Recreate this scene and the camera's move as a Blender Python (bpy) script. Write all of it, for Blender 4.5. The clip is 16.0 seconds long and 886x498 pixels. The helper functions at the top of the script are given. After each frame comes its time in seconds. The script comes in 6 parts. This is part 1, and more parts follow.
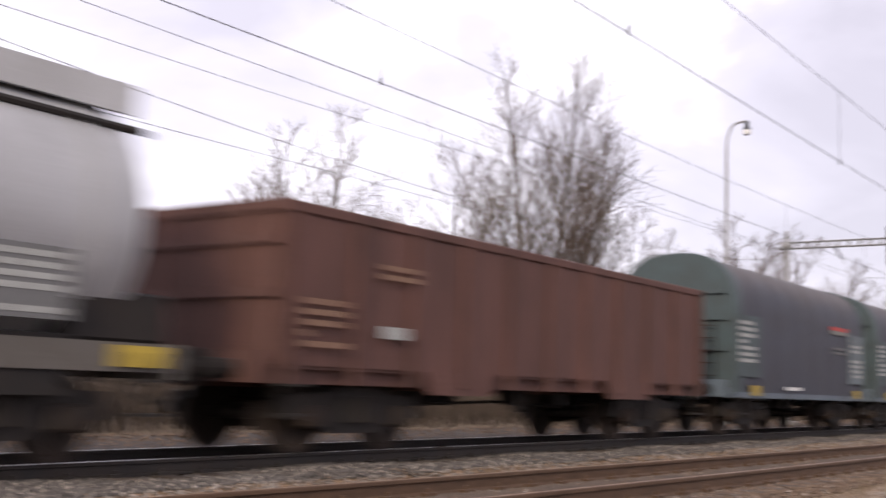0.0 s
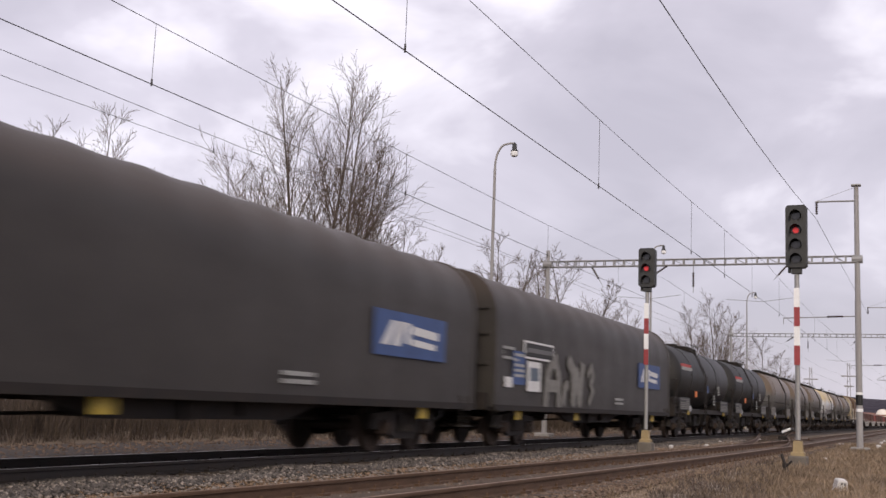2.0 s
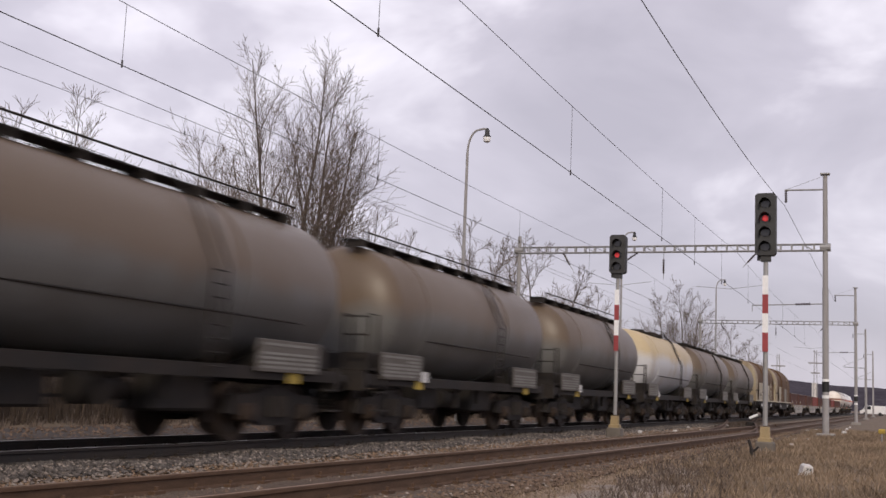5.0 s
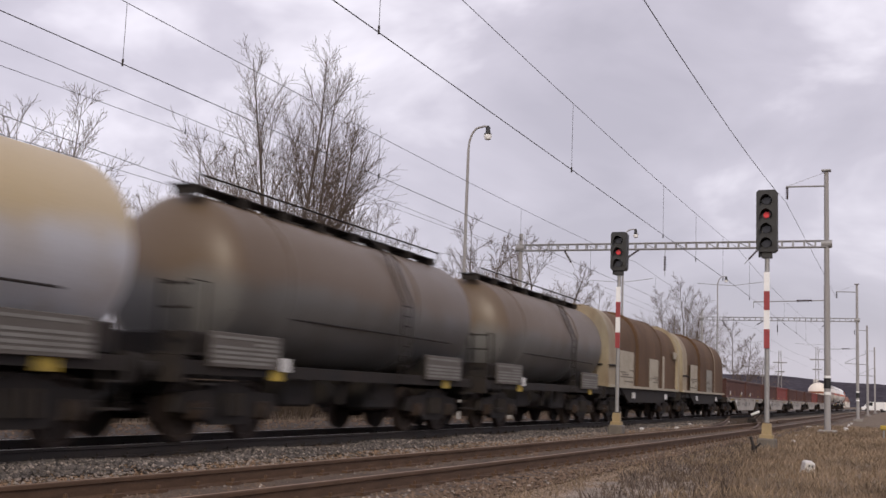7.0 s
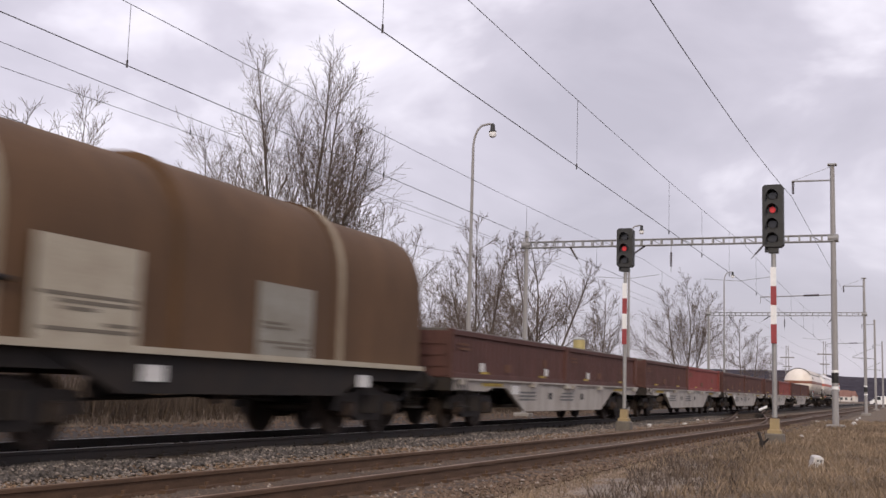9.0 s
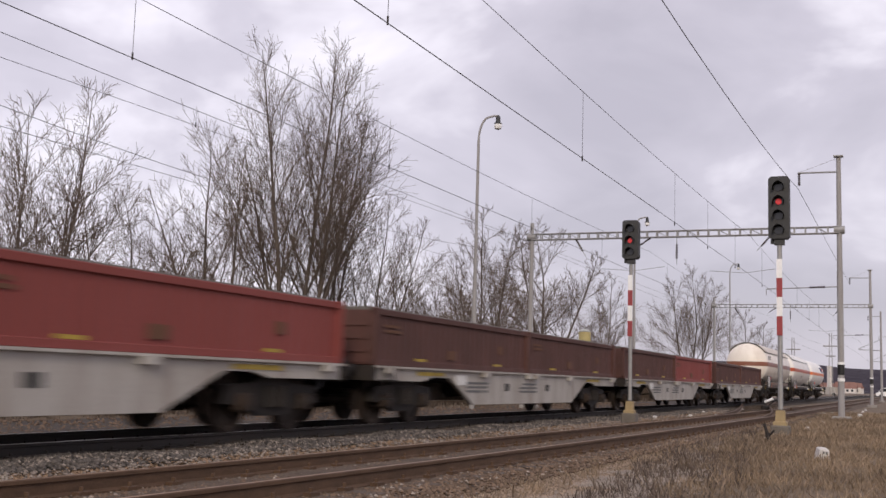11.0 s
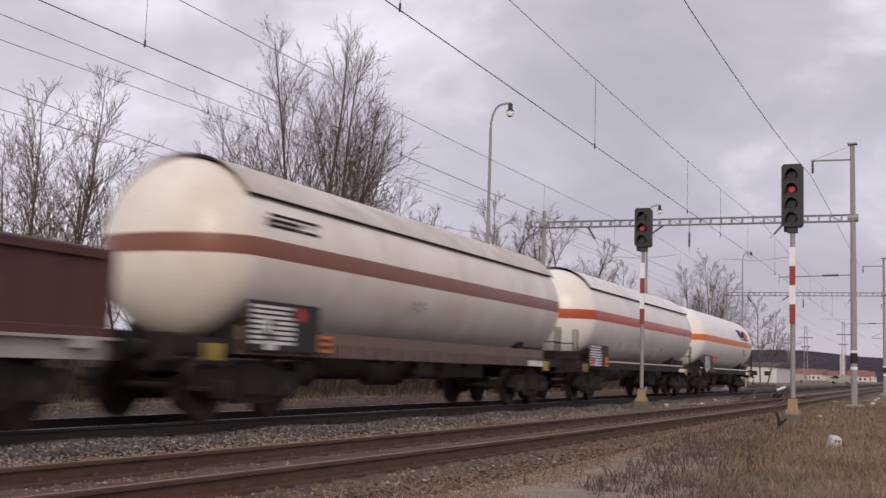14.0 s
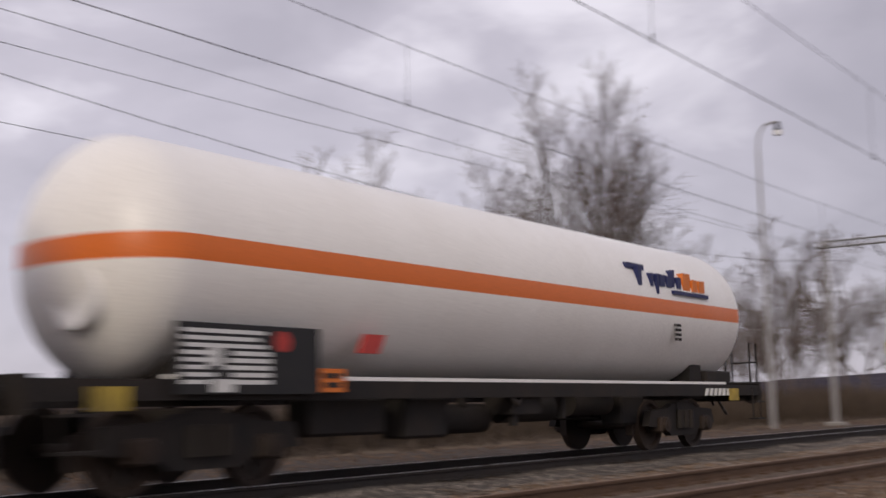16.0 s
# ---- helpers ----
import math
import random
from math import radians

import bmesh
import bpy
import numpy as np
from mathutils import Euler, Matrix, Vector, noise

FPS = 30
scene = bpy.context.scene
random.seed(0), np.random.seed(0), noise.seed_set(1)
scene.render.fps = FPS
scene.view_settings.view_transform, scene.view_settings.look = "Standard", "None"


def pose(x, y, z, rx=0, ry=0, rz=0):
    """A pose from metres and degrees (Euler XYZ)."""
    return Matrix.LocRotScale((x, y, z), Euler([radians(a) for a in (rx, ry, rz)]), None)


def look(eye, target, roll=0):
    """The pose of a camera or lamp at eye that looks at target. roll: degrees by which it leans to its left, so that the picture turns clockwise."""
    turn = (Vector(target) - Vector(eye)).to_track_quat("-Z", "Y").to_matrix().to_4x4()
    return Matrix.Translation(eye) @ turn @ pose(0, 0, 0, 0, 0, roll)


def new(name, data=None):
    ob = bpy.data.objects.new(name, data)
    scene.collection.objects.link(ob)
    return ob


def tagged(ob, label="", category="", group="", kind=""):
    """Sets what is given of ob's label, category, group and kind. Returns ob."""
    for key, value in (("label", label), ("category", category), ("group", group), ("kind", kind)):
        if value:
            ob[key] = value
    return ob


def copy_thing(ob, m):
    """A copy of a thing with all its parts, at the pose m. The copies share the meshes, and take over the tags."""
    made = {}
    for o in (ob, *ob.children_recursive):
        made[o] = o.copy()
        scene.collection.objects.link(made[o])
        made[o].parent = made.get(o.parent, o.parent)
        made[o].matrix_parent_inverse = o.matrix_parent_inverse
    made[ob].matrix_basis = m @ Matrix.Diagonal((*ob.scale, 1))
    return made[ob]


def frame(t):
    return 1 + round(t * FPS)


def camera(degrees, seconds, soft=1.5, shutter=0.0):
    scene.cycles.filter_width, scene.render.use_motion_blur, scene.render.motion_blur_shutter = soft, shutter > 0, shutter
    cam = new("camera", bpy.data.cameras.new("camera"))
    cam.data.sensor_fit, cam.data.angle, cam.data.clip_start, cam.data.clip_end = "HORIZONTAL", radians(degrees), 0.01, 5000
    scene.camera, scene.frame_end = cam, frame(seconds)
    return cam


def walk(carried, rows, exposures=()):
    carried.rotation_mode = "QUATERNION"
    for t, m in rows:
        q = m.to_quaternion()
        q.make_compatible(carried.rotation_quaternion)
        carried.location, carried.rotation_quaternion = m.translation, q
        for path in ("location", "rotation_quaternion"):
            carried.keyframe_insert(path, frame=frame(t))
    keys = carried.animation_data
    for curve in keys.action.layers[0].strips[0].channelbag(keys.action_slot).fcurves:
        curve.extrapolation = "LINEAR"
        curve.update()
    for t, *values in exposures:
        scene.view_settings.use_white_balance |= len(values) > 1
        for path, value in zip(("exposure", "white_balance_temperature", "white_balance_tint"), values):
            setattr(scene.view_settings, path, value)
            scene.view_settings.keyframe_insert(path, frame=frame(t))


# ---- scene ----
EYE = 0.91            # the camera's height above the rails of the train's track
cam = camera(43.6, 16.0, soft=1.5, shutter=0.5)
PATH = [
    (0.0, pose(0, 0, EYE, 97.06, -1.87, -54.40)),
    (0.1, pose(0, 0, EYE, 97.08, -2.05, -56.15)),
    (0.2, pose(0, 0, EYE, 97.14, -2.18, -57.65)),
    (0.35, pose(0, 0, EYE, 97.24, -2.25, -58.85)),
    (0.5, pose(0, 0, EYE, 97.32, -2.28, -59.75)),
    (1.0, pose(0, 0, EYE, 97.46, -2.42, -63.24)),
    (1.5, pose(0, 0, EYE, 97.70, -2.51, -65.28)),
    (2.0, pose(0, 0, EYE, 98.09, -2.14, -66.36)),
    (2.5, pose(0, 0, EYE, 98.25, -2.00, -65.97)),
    (3.0, pose(0, 0, EYE, 97.99, -1.83, -66.64)),
    (3.5, pose(0, 0, EYE, 97.67, -1.89, -67.00)),
    (4.0, pose(0, 0, EYE, 97.52, -2.14, -67.34)),
    (6.5, pose(0, 0, EYE, 97.30, -2.37, -68.09)),
    (7.0, pose(0, 0, EYE, 97.26, -2.21, -67.78)),
    (7.5, pose(0, 0, EYE, 97.06, -2.30, -67.50)),
    (8.0, pose(0, 0, EYE, 96.82, -1.97, -67.31)),
    (8.5, pose(0, 0, EYE, 96.92, -1.73, -67.35)),
    (9.0, pose(0, 0, EYE, 97.15, -1.69, -67.41)),
    (11.5, pose(0, 0, EYE, 96.63, -1.67, -67.07)),
    (12.0, pose(0, 0, EYE, 96.57, -1.65, -67.08)),
    (12.5, pose(0, 0, EYE, 96.79, -1.83, -67.32)),
    (13.0, pose(0, 0, EYE, 96.89, -1.89, -67.39)),
    (13.5, pose(0, 0, EYE, 96.51, -1.94, -67.18)),
    (14.0, pose(0, 0, EYE, 96.07, -1.83, -66.52)),
    (14.5, pose(0, 0, EYE, 96.23, -1.32, -65.85)),
    (15.0, pose(0, 0, EYE, 96.96, -0.97, -64.73)),
    (15.5, pose(0, 0, EYE, 97.40, 0.16, -62.26)),
    (15.6, pose(0, 0, EYE, 97.48, 0.42, -60.85)),
    (15.7, pose(0, 0, EYE, 97.58, 0.64, -59.05)),
    (15.8, pose(0, 0, EYE, 97.73, 0.82, -56.85)),
    (15.9, pose(0, 0, EYE, 97.88, 0.92, -54.70)),
    (16.0, pose(0, 0, EYE, 98.00, 0.95, -52.22)),
]
EXPOSURE = [(0.0, 0.66), (0.5, 0.56), (1.0, 0.43), (2.0, 0.24), (4.0, 0.18), (6.5, 0.06), (8.0, 0.19), (9.0, 0.19), (12.5, 0.08), (14.5, -0.08), (16.0, -0.19)]
walk(cam, PATH, EXPOSURE)

# ---- world and sun ----
world = bpy.data.worlds.new("overcast_sky")
scene.world = world
world.use_nodes = True


def build_world():
    nt = world.node_tree
    n, l = nt.nodes, nt.links
    n.clear()
    out = n.new("ShaderNodeOutputWorld")
    bg = n.new("ShaderNodeBackground")
    sky = n.new("ShaderNodeTexSky")
    sky.sky_type = "NISHITA"
    sky.sun_disc = False
    sky.sun_elevation = radians(24)
    sky.sun_rotation = radians(-109)
    dim = n.new("ShaderNodeMix")
    dim.data_type = "RGBA"
    dim.blend_type = "MULTIPLY"
    dim.inputs[0].default_value = 1.0
    dim.inputs[7].default_value = (0.1, 0.1, 0.1, 1)
    l.new(sky.outputs[0], dim.inputs[6])
    co = n.new("ShaderNodeTexCoord")
    mp = n.new("ShaderNodeMapping")
    mp.inputs["Scale"].default_value = (1.0, 1.0, 2.0)
    mp.inputs["Location"].default_value = (0.0, 0.12, 0.0)
    l.new(co.outputs["Generated"], mp.inputs[0])
    big = n.new("ShaderNodeTexNoise")
    big.inputs["Scale"].default_value = 4.2
    big.inputs["Detail"].default_value = 5
    big.inputs["Roughness"].default_value = 0.5
    big.inputs["Distortion"].default_value = 0.3
    l.new(mp.outputs[0], big.inputs["Vector"])
    ramp = n.new("ShaderNodeValToRGB")
    e = ramp.color_ramp.elements
    e[0].position, e[0].color = 0.36, (0.475, 0.444, 0.517, 1)
    e[1].position, e[1].color = 0.68, (0.86, 0.815, 0.90, 1)
    m = ramp.color_ramp.elements.new(0.53)
    m.color = (0.578, 0.54, 0.622, 1)
    l.new(big.outputs["Fac"], ramp.inputs[0])
    mix = n.new("ShaderNodeMix")
    mix.data_type = "RGBA"
    mix.inputs[0].default_value = 0.93
    l.new(dim.outputs[2], mix.inputs[6])
    l.new(ramp.outputs[0], mix.inputs[7])
    # the cloud deck is thicker towards the line's far end
    dot = n.new("ShaderNodeVectorMath")
    dot.operation = "DOT_PRODUCT"
    dot.inputs[1].default_value = (0.95, -0.3, 0.0)
    l.new(co.outputs["Generated"], dot.inputs[0])
    fall = n.new("ShaderNodeMapRange")
    fall.inputs[1].default_value, fall.inputs[2].default_value = 0.35, 0.97
    fall.inputs[3].default_value, fall.inputs[4].default_value = 1.06, 0.9
    l.new(dot.outputs["Value"], fall.inputs[0])
    deck = n.new("ShaderNodeVectorMath")
    deck.operation = "SCALE"
    l.new(mix.outputs[2], deck.inputs[0])
    l.new(fall.outputs[0], deck.inputs["Scale"])
    l.new(deck.outputs[0], bg.inputs[0])
    bg.inputs[1].default_value = 1.16
    l.new(bg.outputs[0], out.inputs[0])


build_world()
sun = new("sun", bpy.data.lights.new("sun", "SUN"))
sun.data.energy, sun.data.angle, sun.data.color = 1.4, radians(14), (1.0, 0.87, 0.7)
sun.matrix_world = look((-37, -13, 18), (0, 0, 0))


# ---- materials ----
def mat(name, color, rough=0.6, metal=0.0, dirt=None, amount=0.4, scale=1.2, stretch=(1, 1, 1), grain=40.0, gvar=0.12,
        bump=0.15, band=None, upper_tone=None, island=0.0, obrand=0.0, low=0.35, high=0.7, spec=0.4, glow=0.0, coord="Object"):
    """Paint, stains at two scales and fine relief. band: (colour, z0, z1), a painted belt. upper_tone: (colour, z0, z1,
    amount), dust and other tone that fades in over the upper part.
    """
    m = bpy.data.materials.new(name)
    m.use_nodes = True
    nt = m.node_tree
    n, l = nt.nodes, nt.links
    b = n["Principled BSDF"]
    b.inputs["Metallic"].default_value = metal
    b.inputs["Specular IOR Level"].default_value = spec
    co = n.new("ShaderNodeTexCoord")
    mp = n.new("ShaderNodeMapping")
    mp.inputs["Scale"].default_value = stretch
    l.new(co.outputs[coord], mp.inputs[0])
    base = n.new("ShaderNodeRGB")
    base.outputs[0].default_value = (*color, 1)
    cur = base.outputs[0]
    nz = n.new("ShaderNodeTexNoise")
    nz.inputs["Scale"].default_value = scale
    nz.inputs["Detail"].default_value = 6
    nz.inputs["Roughness"].default_value = 0.62
    l.new(mp.outputs[0], nz.inputs["Vector"])
    if dirt:
        rp = n.new("ShaderNodeMapRange")
        rp.inputs[1].default_value, rp.inputs[2].default_value = low, high
        rp.inputs[4].default_value = amount
        l.new(nz.outputs["Fac"], rp.inputs[0])
        mx = n.new("ShaderNodeMix"); mx.data_type = "RGBA"
        l.new(rp.outputs[0], mx.inputs[0]); l.new(cur, mx.inputs[6]); mx.inputs[7].default_value = (*dirt, 1)
        cur = mx.outputs[2]
    if upper_tone:
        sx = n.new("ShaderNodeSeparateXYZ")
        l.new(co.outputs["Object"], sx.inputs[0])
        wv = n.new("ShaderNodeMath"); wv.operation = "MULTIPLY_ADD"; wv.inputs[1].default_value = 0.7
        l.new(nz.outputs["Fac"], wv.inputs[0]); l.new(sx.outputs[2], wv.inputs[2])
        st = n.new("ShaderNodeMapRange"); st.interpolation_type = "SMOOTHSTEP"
        st.inputs[1].default_value, st.inputs[2].default_value, st.inputs[4].default_value = upper_tone[1] + 0.35, upper_tone[2] + 0.35, upper_tone[3]
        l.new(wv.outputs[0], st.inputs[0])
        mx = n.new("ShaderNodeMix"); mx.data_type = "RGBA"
        l.new(st.outputs[0], mx.inputs[0]); l.new(cur, mx.inputs[6]); mx.inputs[7].default_value = (*upper_tone[0], 1)
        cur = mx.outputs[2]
    if band:
        for col, z0, z1 in band:
            sx = n.new("ShaderNodeSeparateXYZ")
            l.new(co.outputs["Object"], sx.inputs[0])
            a = n.new("ShaderNodeMath"); a.operation = "GREATER_THAN"; a.inputs[1].default_value = z0
            c = n.new("ShaderNodeMath"); c.operation = "LESS_THAN"; c.inputs[1].default_value = z1
            l.new(sx.outputs[2], a.inputs[0]); l.new(sx.outputs[2], c.inputs[0])
            mu = n.new("ShaderNodeMath"); mu.operation = "MULTIPLY"
            l.new(a.outputs[0], mu.inputs[0]); l.new(c.outputs[0], mu.inputs[1])
            mx = n.new("ShaderNodeMix"); mx.data_type = "RGBA"
            l.new(mu.outputs[0], mx.inputs[0]); l.new(cur, mx.inputs[6]); mx.inputs[7].default_value = (*col, 1)
            cur = mx.outputs[2]
    fine = n.new("ShaderNodeTexNoise")
    fine.inputs["Scale"].default_value = grain
    fine.inputs["Detail"].default_value = 3
    l.new(co.outputs["Object"], fine.inputs["Vector"])
    val = n.new("ShaderNodeMapRange")
    val.inputs[1].default_value, val.inputs[2].default_value = 0.25, 0.75
    val.inputs[3].default_value, val.inputs[4].default_value = 1 - gvar, 1 + gvar
    l.new(fine.outputs["Fac"], val.inputs[0])
    v = val.outputs[0]
    for on, node, sock in ((island, "ShaderNodeNewGeometry", "Random Per Island"), (obrand, "ShaderNodeObjectInfo", "Random")):
        if on:
            g = n.new(node)
            r = n.new("ShaderNodeMapRange")
            r.inputs[3].default_value, r.inputs[4].default_value = 1 - on, 1 + on
            l.new(g.outputs[sock], r.inputs[0])
            mu = n.new("ShaderNodeMath"); mu.operation = "MULTIPLY"
            l.new(v, mu.inputs[0]); l.new(r.outputs[0], mu.inputs[1])
            v = mu.outputs[0]
    hs = n.new("ShaderNodeHueSaturation")
    l.new(v, hs.inputs["Value"]); l.new(cur, hs.inputs["Color"])
    l.new(hs.outputs[0], b.inputs["Base Color"])
    rr = n.new("ShaderNodeMapRange")
    rr.inputs[3].default_value, rr.inputs[4].default_value = max(0.05, rough - 0.12), min(1, rough + 0.12)
    l.new(nz.outputs["Fac"], rr.inputs[0]); l.new(rr.outputs[0], b.inputs["Roughness"])
    if bump:
        bp = n.new("ShaderNodeBump")
        bp.inputs["Strength"].default_value = bump
        bp.inputs["Distance"].default_value = 0.01
        l.new(fine.outputs["Fac"], bp.inputs["Height"]); l.new(bp.outputs[0], b.inputs["Normal"])
    if glow:
        b.inputs["Emission Color"].default_value = (*color, 1)
        b.inputs["Emission Strength"].default_value = glow
    return m


RUST = (0.10, 0.045, 0.025)
GRIME = (0.045, 0.04, 0.036)
M_FRAME = mat("sooty_frame", (0.02, 0.0185, 0.018), 0.7, 0.0, (0.048, 0.036, 0.029), 0.6, 2.0, spec=0.2)
M_WHEEL = mat("wheel_steel", (0.034, 0.027, 0.023), 0.6, 0.2, (0.07, 0.044, 0.032), 0.5, 3.0, spec=0.2)
M_GREYFRAME = mat("grey_frame_paint", (0.43, 0.405, 0.37), 0.6, 0.0, (0.2, 0.15, 0.11), 0.75, 1.3, (1.5, 1, 0.25), low=0.42, high=0.72)
M_BLUEFRAME = mat("blue_grey_frame_paint", (0.12, 0.15, 0.18), 0.6, 0.0, GRIME, 0.5, 1.5)
M_GONDOLA = mat("oxide_red_paint", (0.13, 0.06, 0.047), 0.75, 0.0, (0.058, 0.03, 0.025), 0.9, 1.9, (1.6, 1, 0.3), gvar=0.2, bump=0.3)
M_CONT = mat("brown_container_paint", (0.104, 0.043, 0.034), 0.72, 0.0, (0.056, 0.027, 0.022), 0.8, 1.4, (1.3, 1, 0.35), gvar=0.2)
M_CONTRED = mat("red_container_paint", (0.22, 0.05, 0.042), 0.65, 0.0, (0.2, 0.045, 0.035), 0.5, 1.0, (1, 1, 0.3))
M_TARPBLUE = mat("dark_blue_tarpaulin", (0.03, 0.032, 0.047), 0.55, 0.0, (0.05, 0.046, 0.05), 0.6, 0.9, (0.6, 1, 1.2), bump=0.3, upper_tone=((0.1, 0.078, 0.068), 3.2, 3.9, 0.65))
M_TARPGREY = mat("dark_grey_tarpaulin", (0.043, 0.037, 0.032), 0.55, 0.0, (0.03, 0.026, 0.024), 0.75, 0.9, (0.6, 1, 1.2), bump=0.3, upper_tone=((0.085, 0.063, 0.05), 3.2, 3.9, 0.6))
M_SIDEPANEL = mat("faded_blue_grey_panel", (0.13, 0.16, 0.175), 0.6, 0.0, GRIME, 0.4, 1.6)
M_TEAL = mat("teal_end_paint", (0.062, 0.088, 0.094), 0.6, 0.0, GRIME, 0.45, 1.6)
M_BLACKTANK = mat("black_tank_paint", (0.016, 0.0165, 0.017), 0.52, 0.0, (0.04, 0.036, 0.033), 0.7, 1.3, (1, 1, 0.4), spec=0.28)
# grey lower half paints the tank's reflection into its colour, brown dust above
M_BROWNTANK = mat("dusty_tank_paint_with_sheen", (0.145, 0.145, 0.142), 0.42, 0.0, (0.085, 0.075, 0.062), 0.65, 0.9, (0.7, 1, 0.5), upper_tone=((0.13, 0.09, 0.057), 2.25, 2.75, 0.92))
M_CREAMTANK = mat("yellowed_white_tank_paint", (0.56, 0.56, 0.57), 0.5, 0.0, (0.4, 0.3, 0.16), 0.6, 0.9, (0.7, 1, 0.5), low=0.5, high=0.72, upper_tone=((0.52, 0.385, 0.17), 2.5, 3.0, 0.78))
M_SILVER = mat("silver_paint", (0.5, 0.5, 0.5), 0.45, 0.12, (0.2, 0.19, 0.18), 0.5, 1.2, (0.7, 1, 0.4))
M_COIL = mat("brown_hood_paint", (0.14, 0.08, 0.042), 0.7, 0.0, (0.08, 0.05, 0.032), 0.85, 1.0, (1, 1, 0.3), spec=0.2)
M_COILEND = mat("olive_grey_end_hood", (0.4, 0.345, 0.24), 0.65, 0.0, (0.2, 0.13, 0.075), 0.75, 1.4, (1, 1, 0.4))
M_COILPANEL = mat("worn_cream_panel", (0.46, 0.42, 0.33), 0.65, 0.0, (0.25, 0.19, 0.13), 0.5, 2.0)
M_GAS = [mat("gas_tank_paint_brown_belt", (0.87, 0.81, 0.73), 0.35, 0.0, (0.56, 0.46, 0.36), 0.55, 1.0, (0.9, 1, 0.35), band=[((0.24, 0.095, 0.06), 2.48, 2.77)], bump=0.05),
         mat("gas_tank_paint_red_belt", (0.88, 0.85, 0.8), 0.3, 0.0, (0.6, 0.53, 0.46), 0.4, 1.0, (0.9, 1, 0.35), band=[((0.47, 0.085, 0.03), 2.48, 2.77)], bump=0.05),
         mat("gas_tank_paint_orange_belt", (0.9, 0.88, 0.84), 0.36, 0.0, (0.74, 0.7, 0.64), 0.3, 1.0, (0.9, 1, 0.35), band=[((0.72, 0.165, 0.025), 2.48, 2.76)], bump=0.04)]
M_SHADE = mat("sunshade_paint", (0.66, 0.6, 0.53), 0.5, 0.0, (0.42, 0.35, 0.28), 0.6, 1.4, (1, 1, 1))
M_WHITE = mat("white_marking", (0.72, 0.72, 0.7), 0.6, 0.0, (0.45, 0.43, 0.4), 0.4, 5.0, bump=0)
M_PALE = mat("pale_worn_marking", (0.4, 0.41, 0.39), 0.7, 0.0, (0.22, 0.21, 0.2), 0.7, 6.0, bump=0)
M_DIMPALE = mat("dim_worn_marking", (0.24, 0.235, 0.215), 0.75, 0.0, (0.13, 0.12, 0.105), 0.7, 6.0, bump=0)
M_YELLOW = mat("yellow_marking", (0.52, 0.37, 0.05), 0.6, 0.0, GRIME, 0.6, 5.0, bump=0)
M_DULLYELLOW = mat("faded_yellow_case", (0.46, 0.38, 0.16), 0.7, 0.0, (0.3, 0.26, 0.17), 0.4, 3.0)
M_ORANGE = mat("orange_plate", (0.75, 0.2, 0.03), 0.5, 0.0, GRIME, 0.2, 5.0, bump=0)
M_RED = mat("red_marking", (0.5, 0.05, 0.04), 0.55, 0.0, GRIME, 0.2, 5.0, bump=0)
M_BLUE = mat("blue_sign", (0.045, 0.09, 0.24), 0.55, 0.0, GRIME, 0.25, 3.0, bump=0)
M_NAVY = mat("navy_marking", (0.02, 0.025, 0.1), 0.5, 0.0, bump=0)
M_BLACK = mat("black_board", (0.012, 0.012, 0.013), 0.55, 0.0, (0.04, 0.036, 0.03), 0.4, 4.0, bump=0)
M_RAIL = mat("rusty_rail", (0.108, 0.062, 0.036), 0.75, 0.1, (0.055, 0.032, 0.02), 0.7, 3.0, (1, 4, 4))
M_RAILDARK = mat("dark_rail_web", (0.022, 0.019, 0.018), 0.75, 0.1, (0.045, 0.03, 0.022), 0.5, 3.0)
M_SHINE = mat("polished_rail_head", (0.5, 0.48, 0.46), 0.3, 0.9, bump=0)
M_SLEEPER = mat("grimy_sleeper", (0.075, 0.052, 0.036), 0.85, 0.0, (0.04, 0.03, 0.025), 0.6, 4.0, obrand=0.3, bump=0.5)
M_GALV = mat("galvanised_steel", (0.34, 0.34, 0.34), 0.55, 0.35, (0.22, 0.2, 0.19), 0.5, 3.0)
M_MAST = mat("weathered_mast_paint", (0.33, 0.32, 0.32), 0.7, 0.0, (0.22, 0.2, 0.185), 0.5, 2.0, (3, 3, 0.5))
M_WIRE = mat("tarnished_wire", (0.07, 0.065, 0.065), 0.6, 0.4, bump=0)
M_CERAMIC = mat("brown_ceramic", (0.05, 0.03, 0.025), 0.25, 0.0, bump=0)
M_SIGNAL = mat("signal_housing", (0.035, 0.036, 0.038), 0.6, 0.0, (0.06, 0.058, 0.055), 0.5, 4.0)
M_LENSOFF = mat("dark_lens", (0.02, 0.02, 0.022), 0.12, 0.0, bump=0, spec=0.6)
M_LENSRED = mat("lit_red_lens", (0.6, 0.045, 0.05), 0.2, 0.0, bump=0, glow=0.3)
M_REDPAINT = mat("red_band_paint", (0.33, 0.05, 0.055), 0.55, 0.0, (0.2, 0.05, 0.05), 0.5, 5.0)
M_WHITEPAINT = mat("white_band_paint", (0.88, 0.88, 0.88), 0.5, 0.0, (0.6, 0.59, 0.57), 0.3, 5.0, bump=0)
M_OCHRE = mat("ochre_footing_paint", (0.36, 0.27, 0.14), 0.7, 0.0, (0.25, 0.2, 0.13), 0.6, 5.0)
M_CONCRETE = mat("concrete", (0.3, 0.28, 0.26), 0.85, 0.0, (0.19, 0.17, 0.15), 0.6, 4.0, bump=0.4)
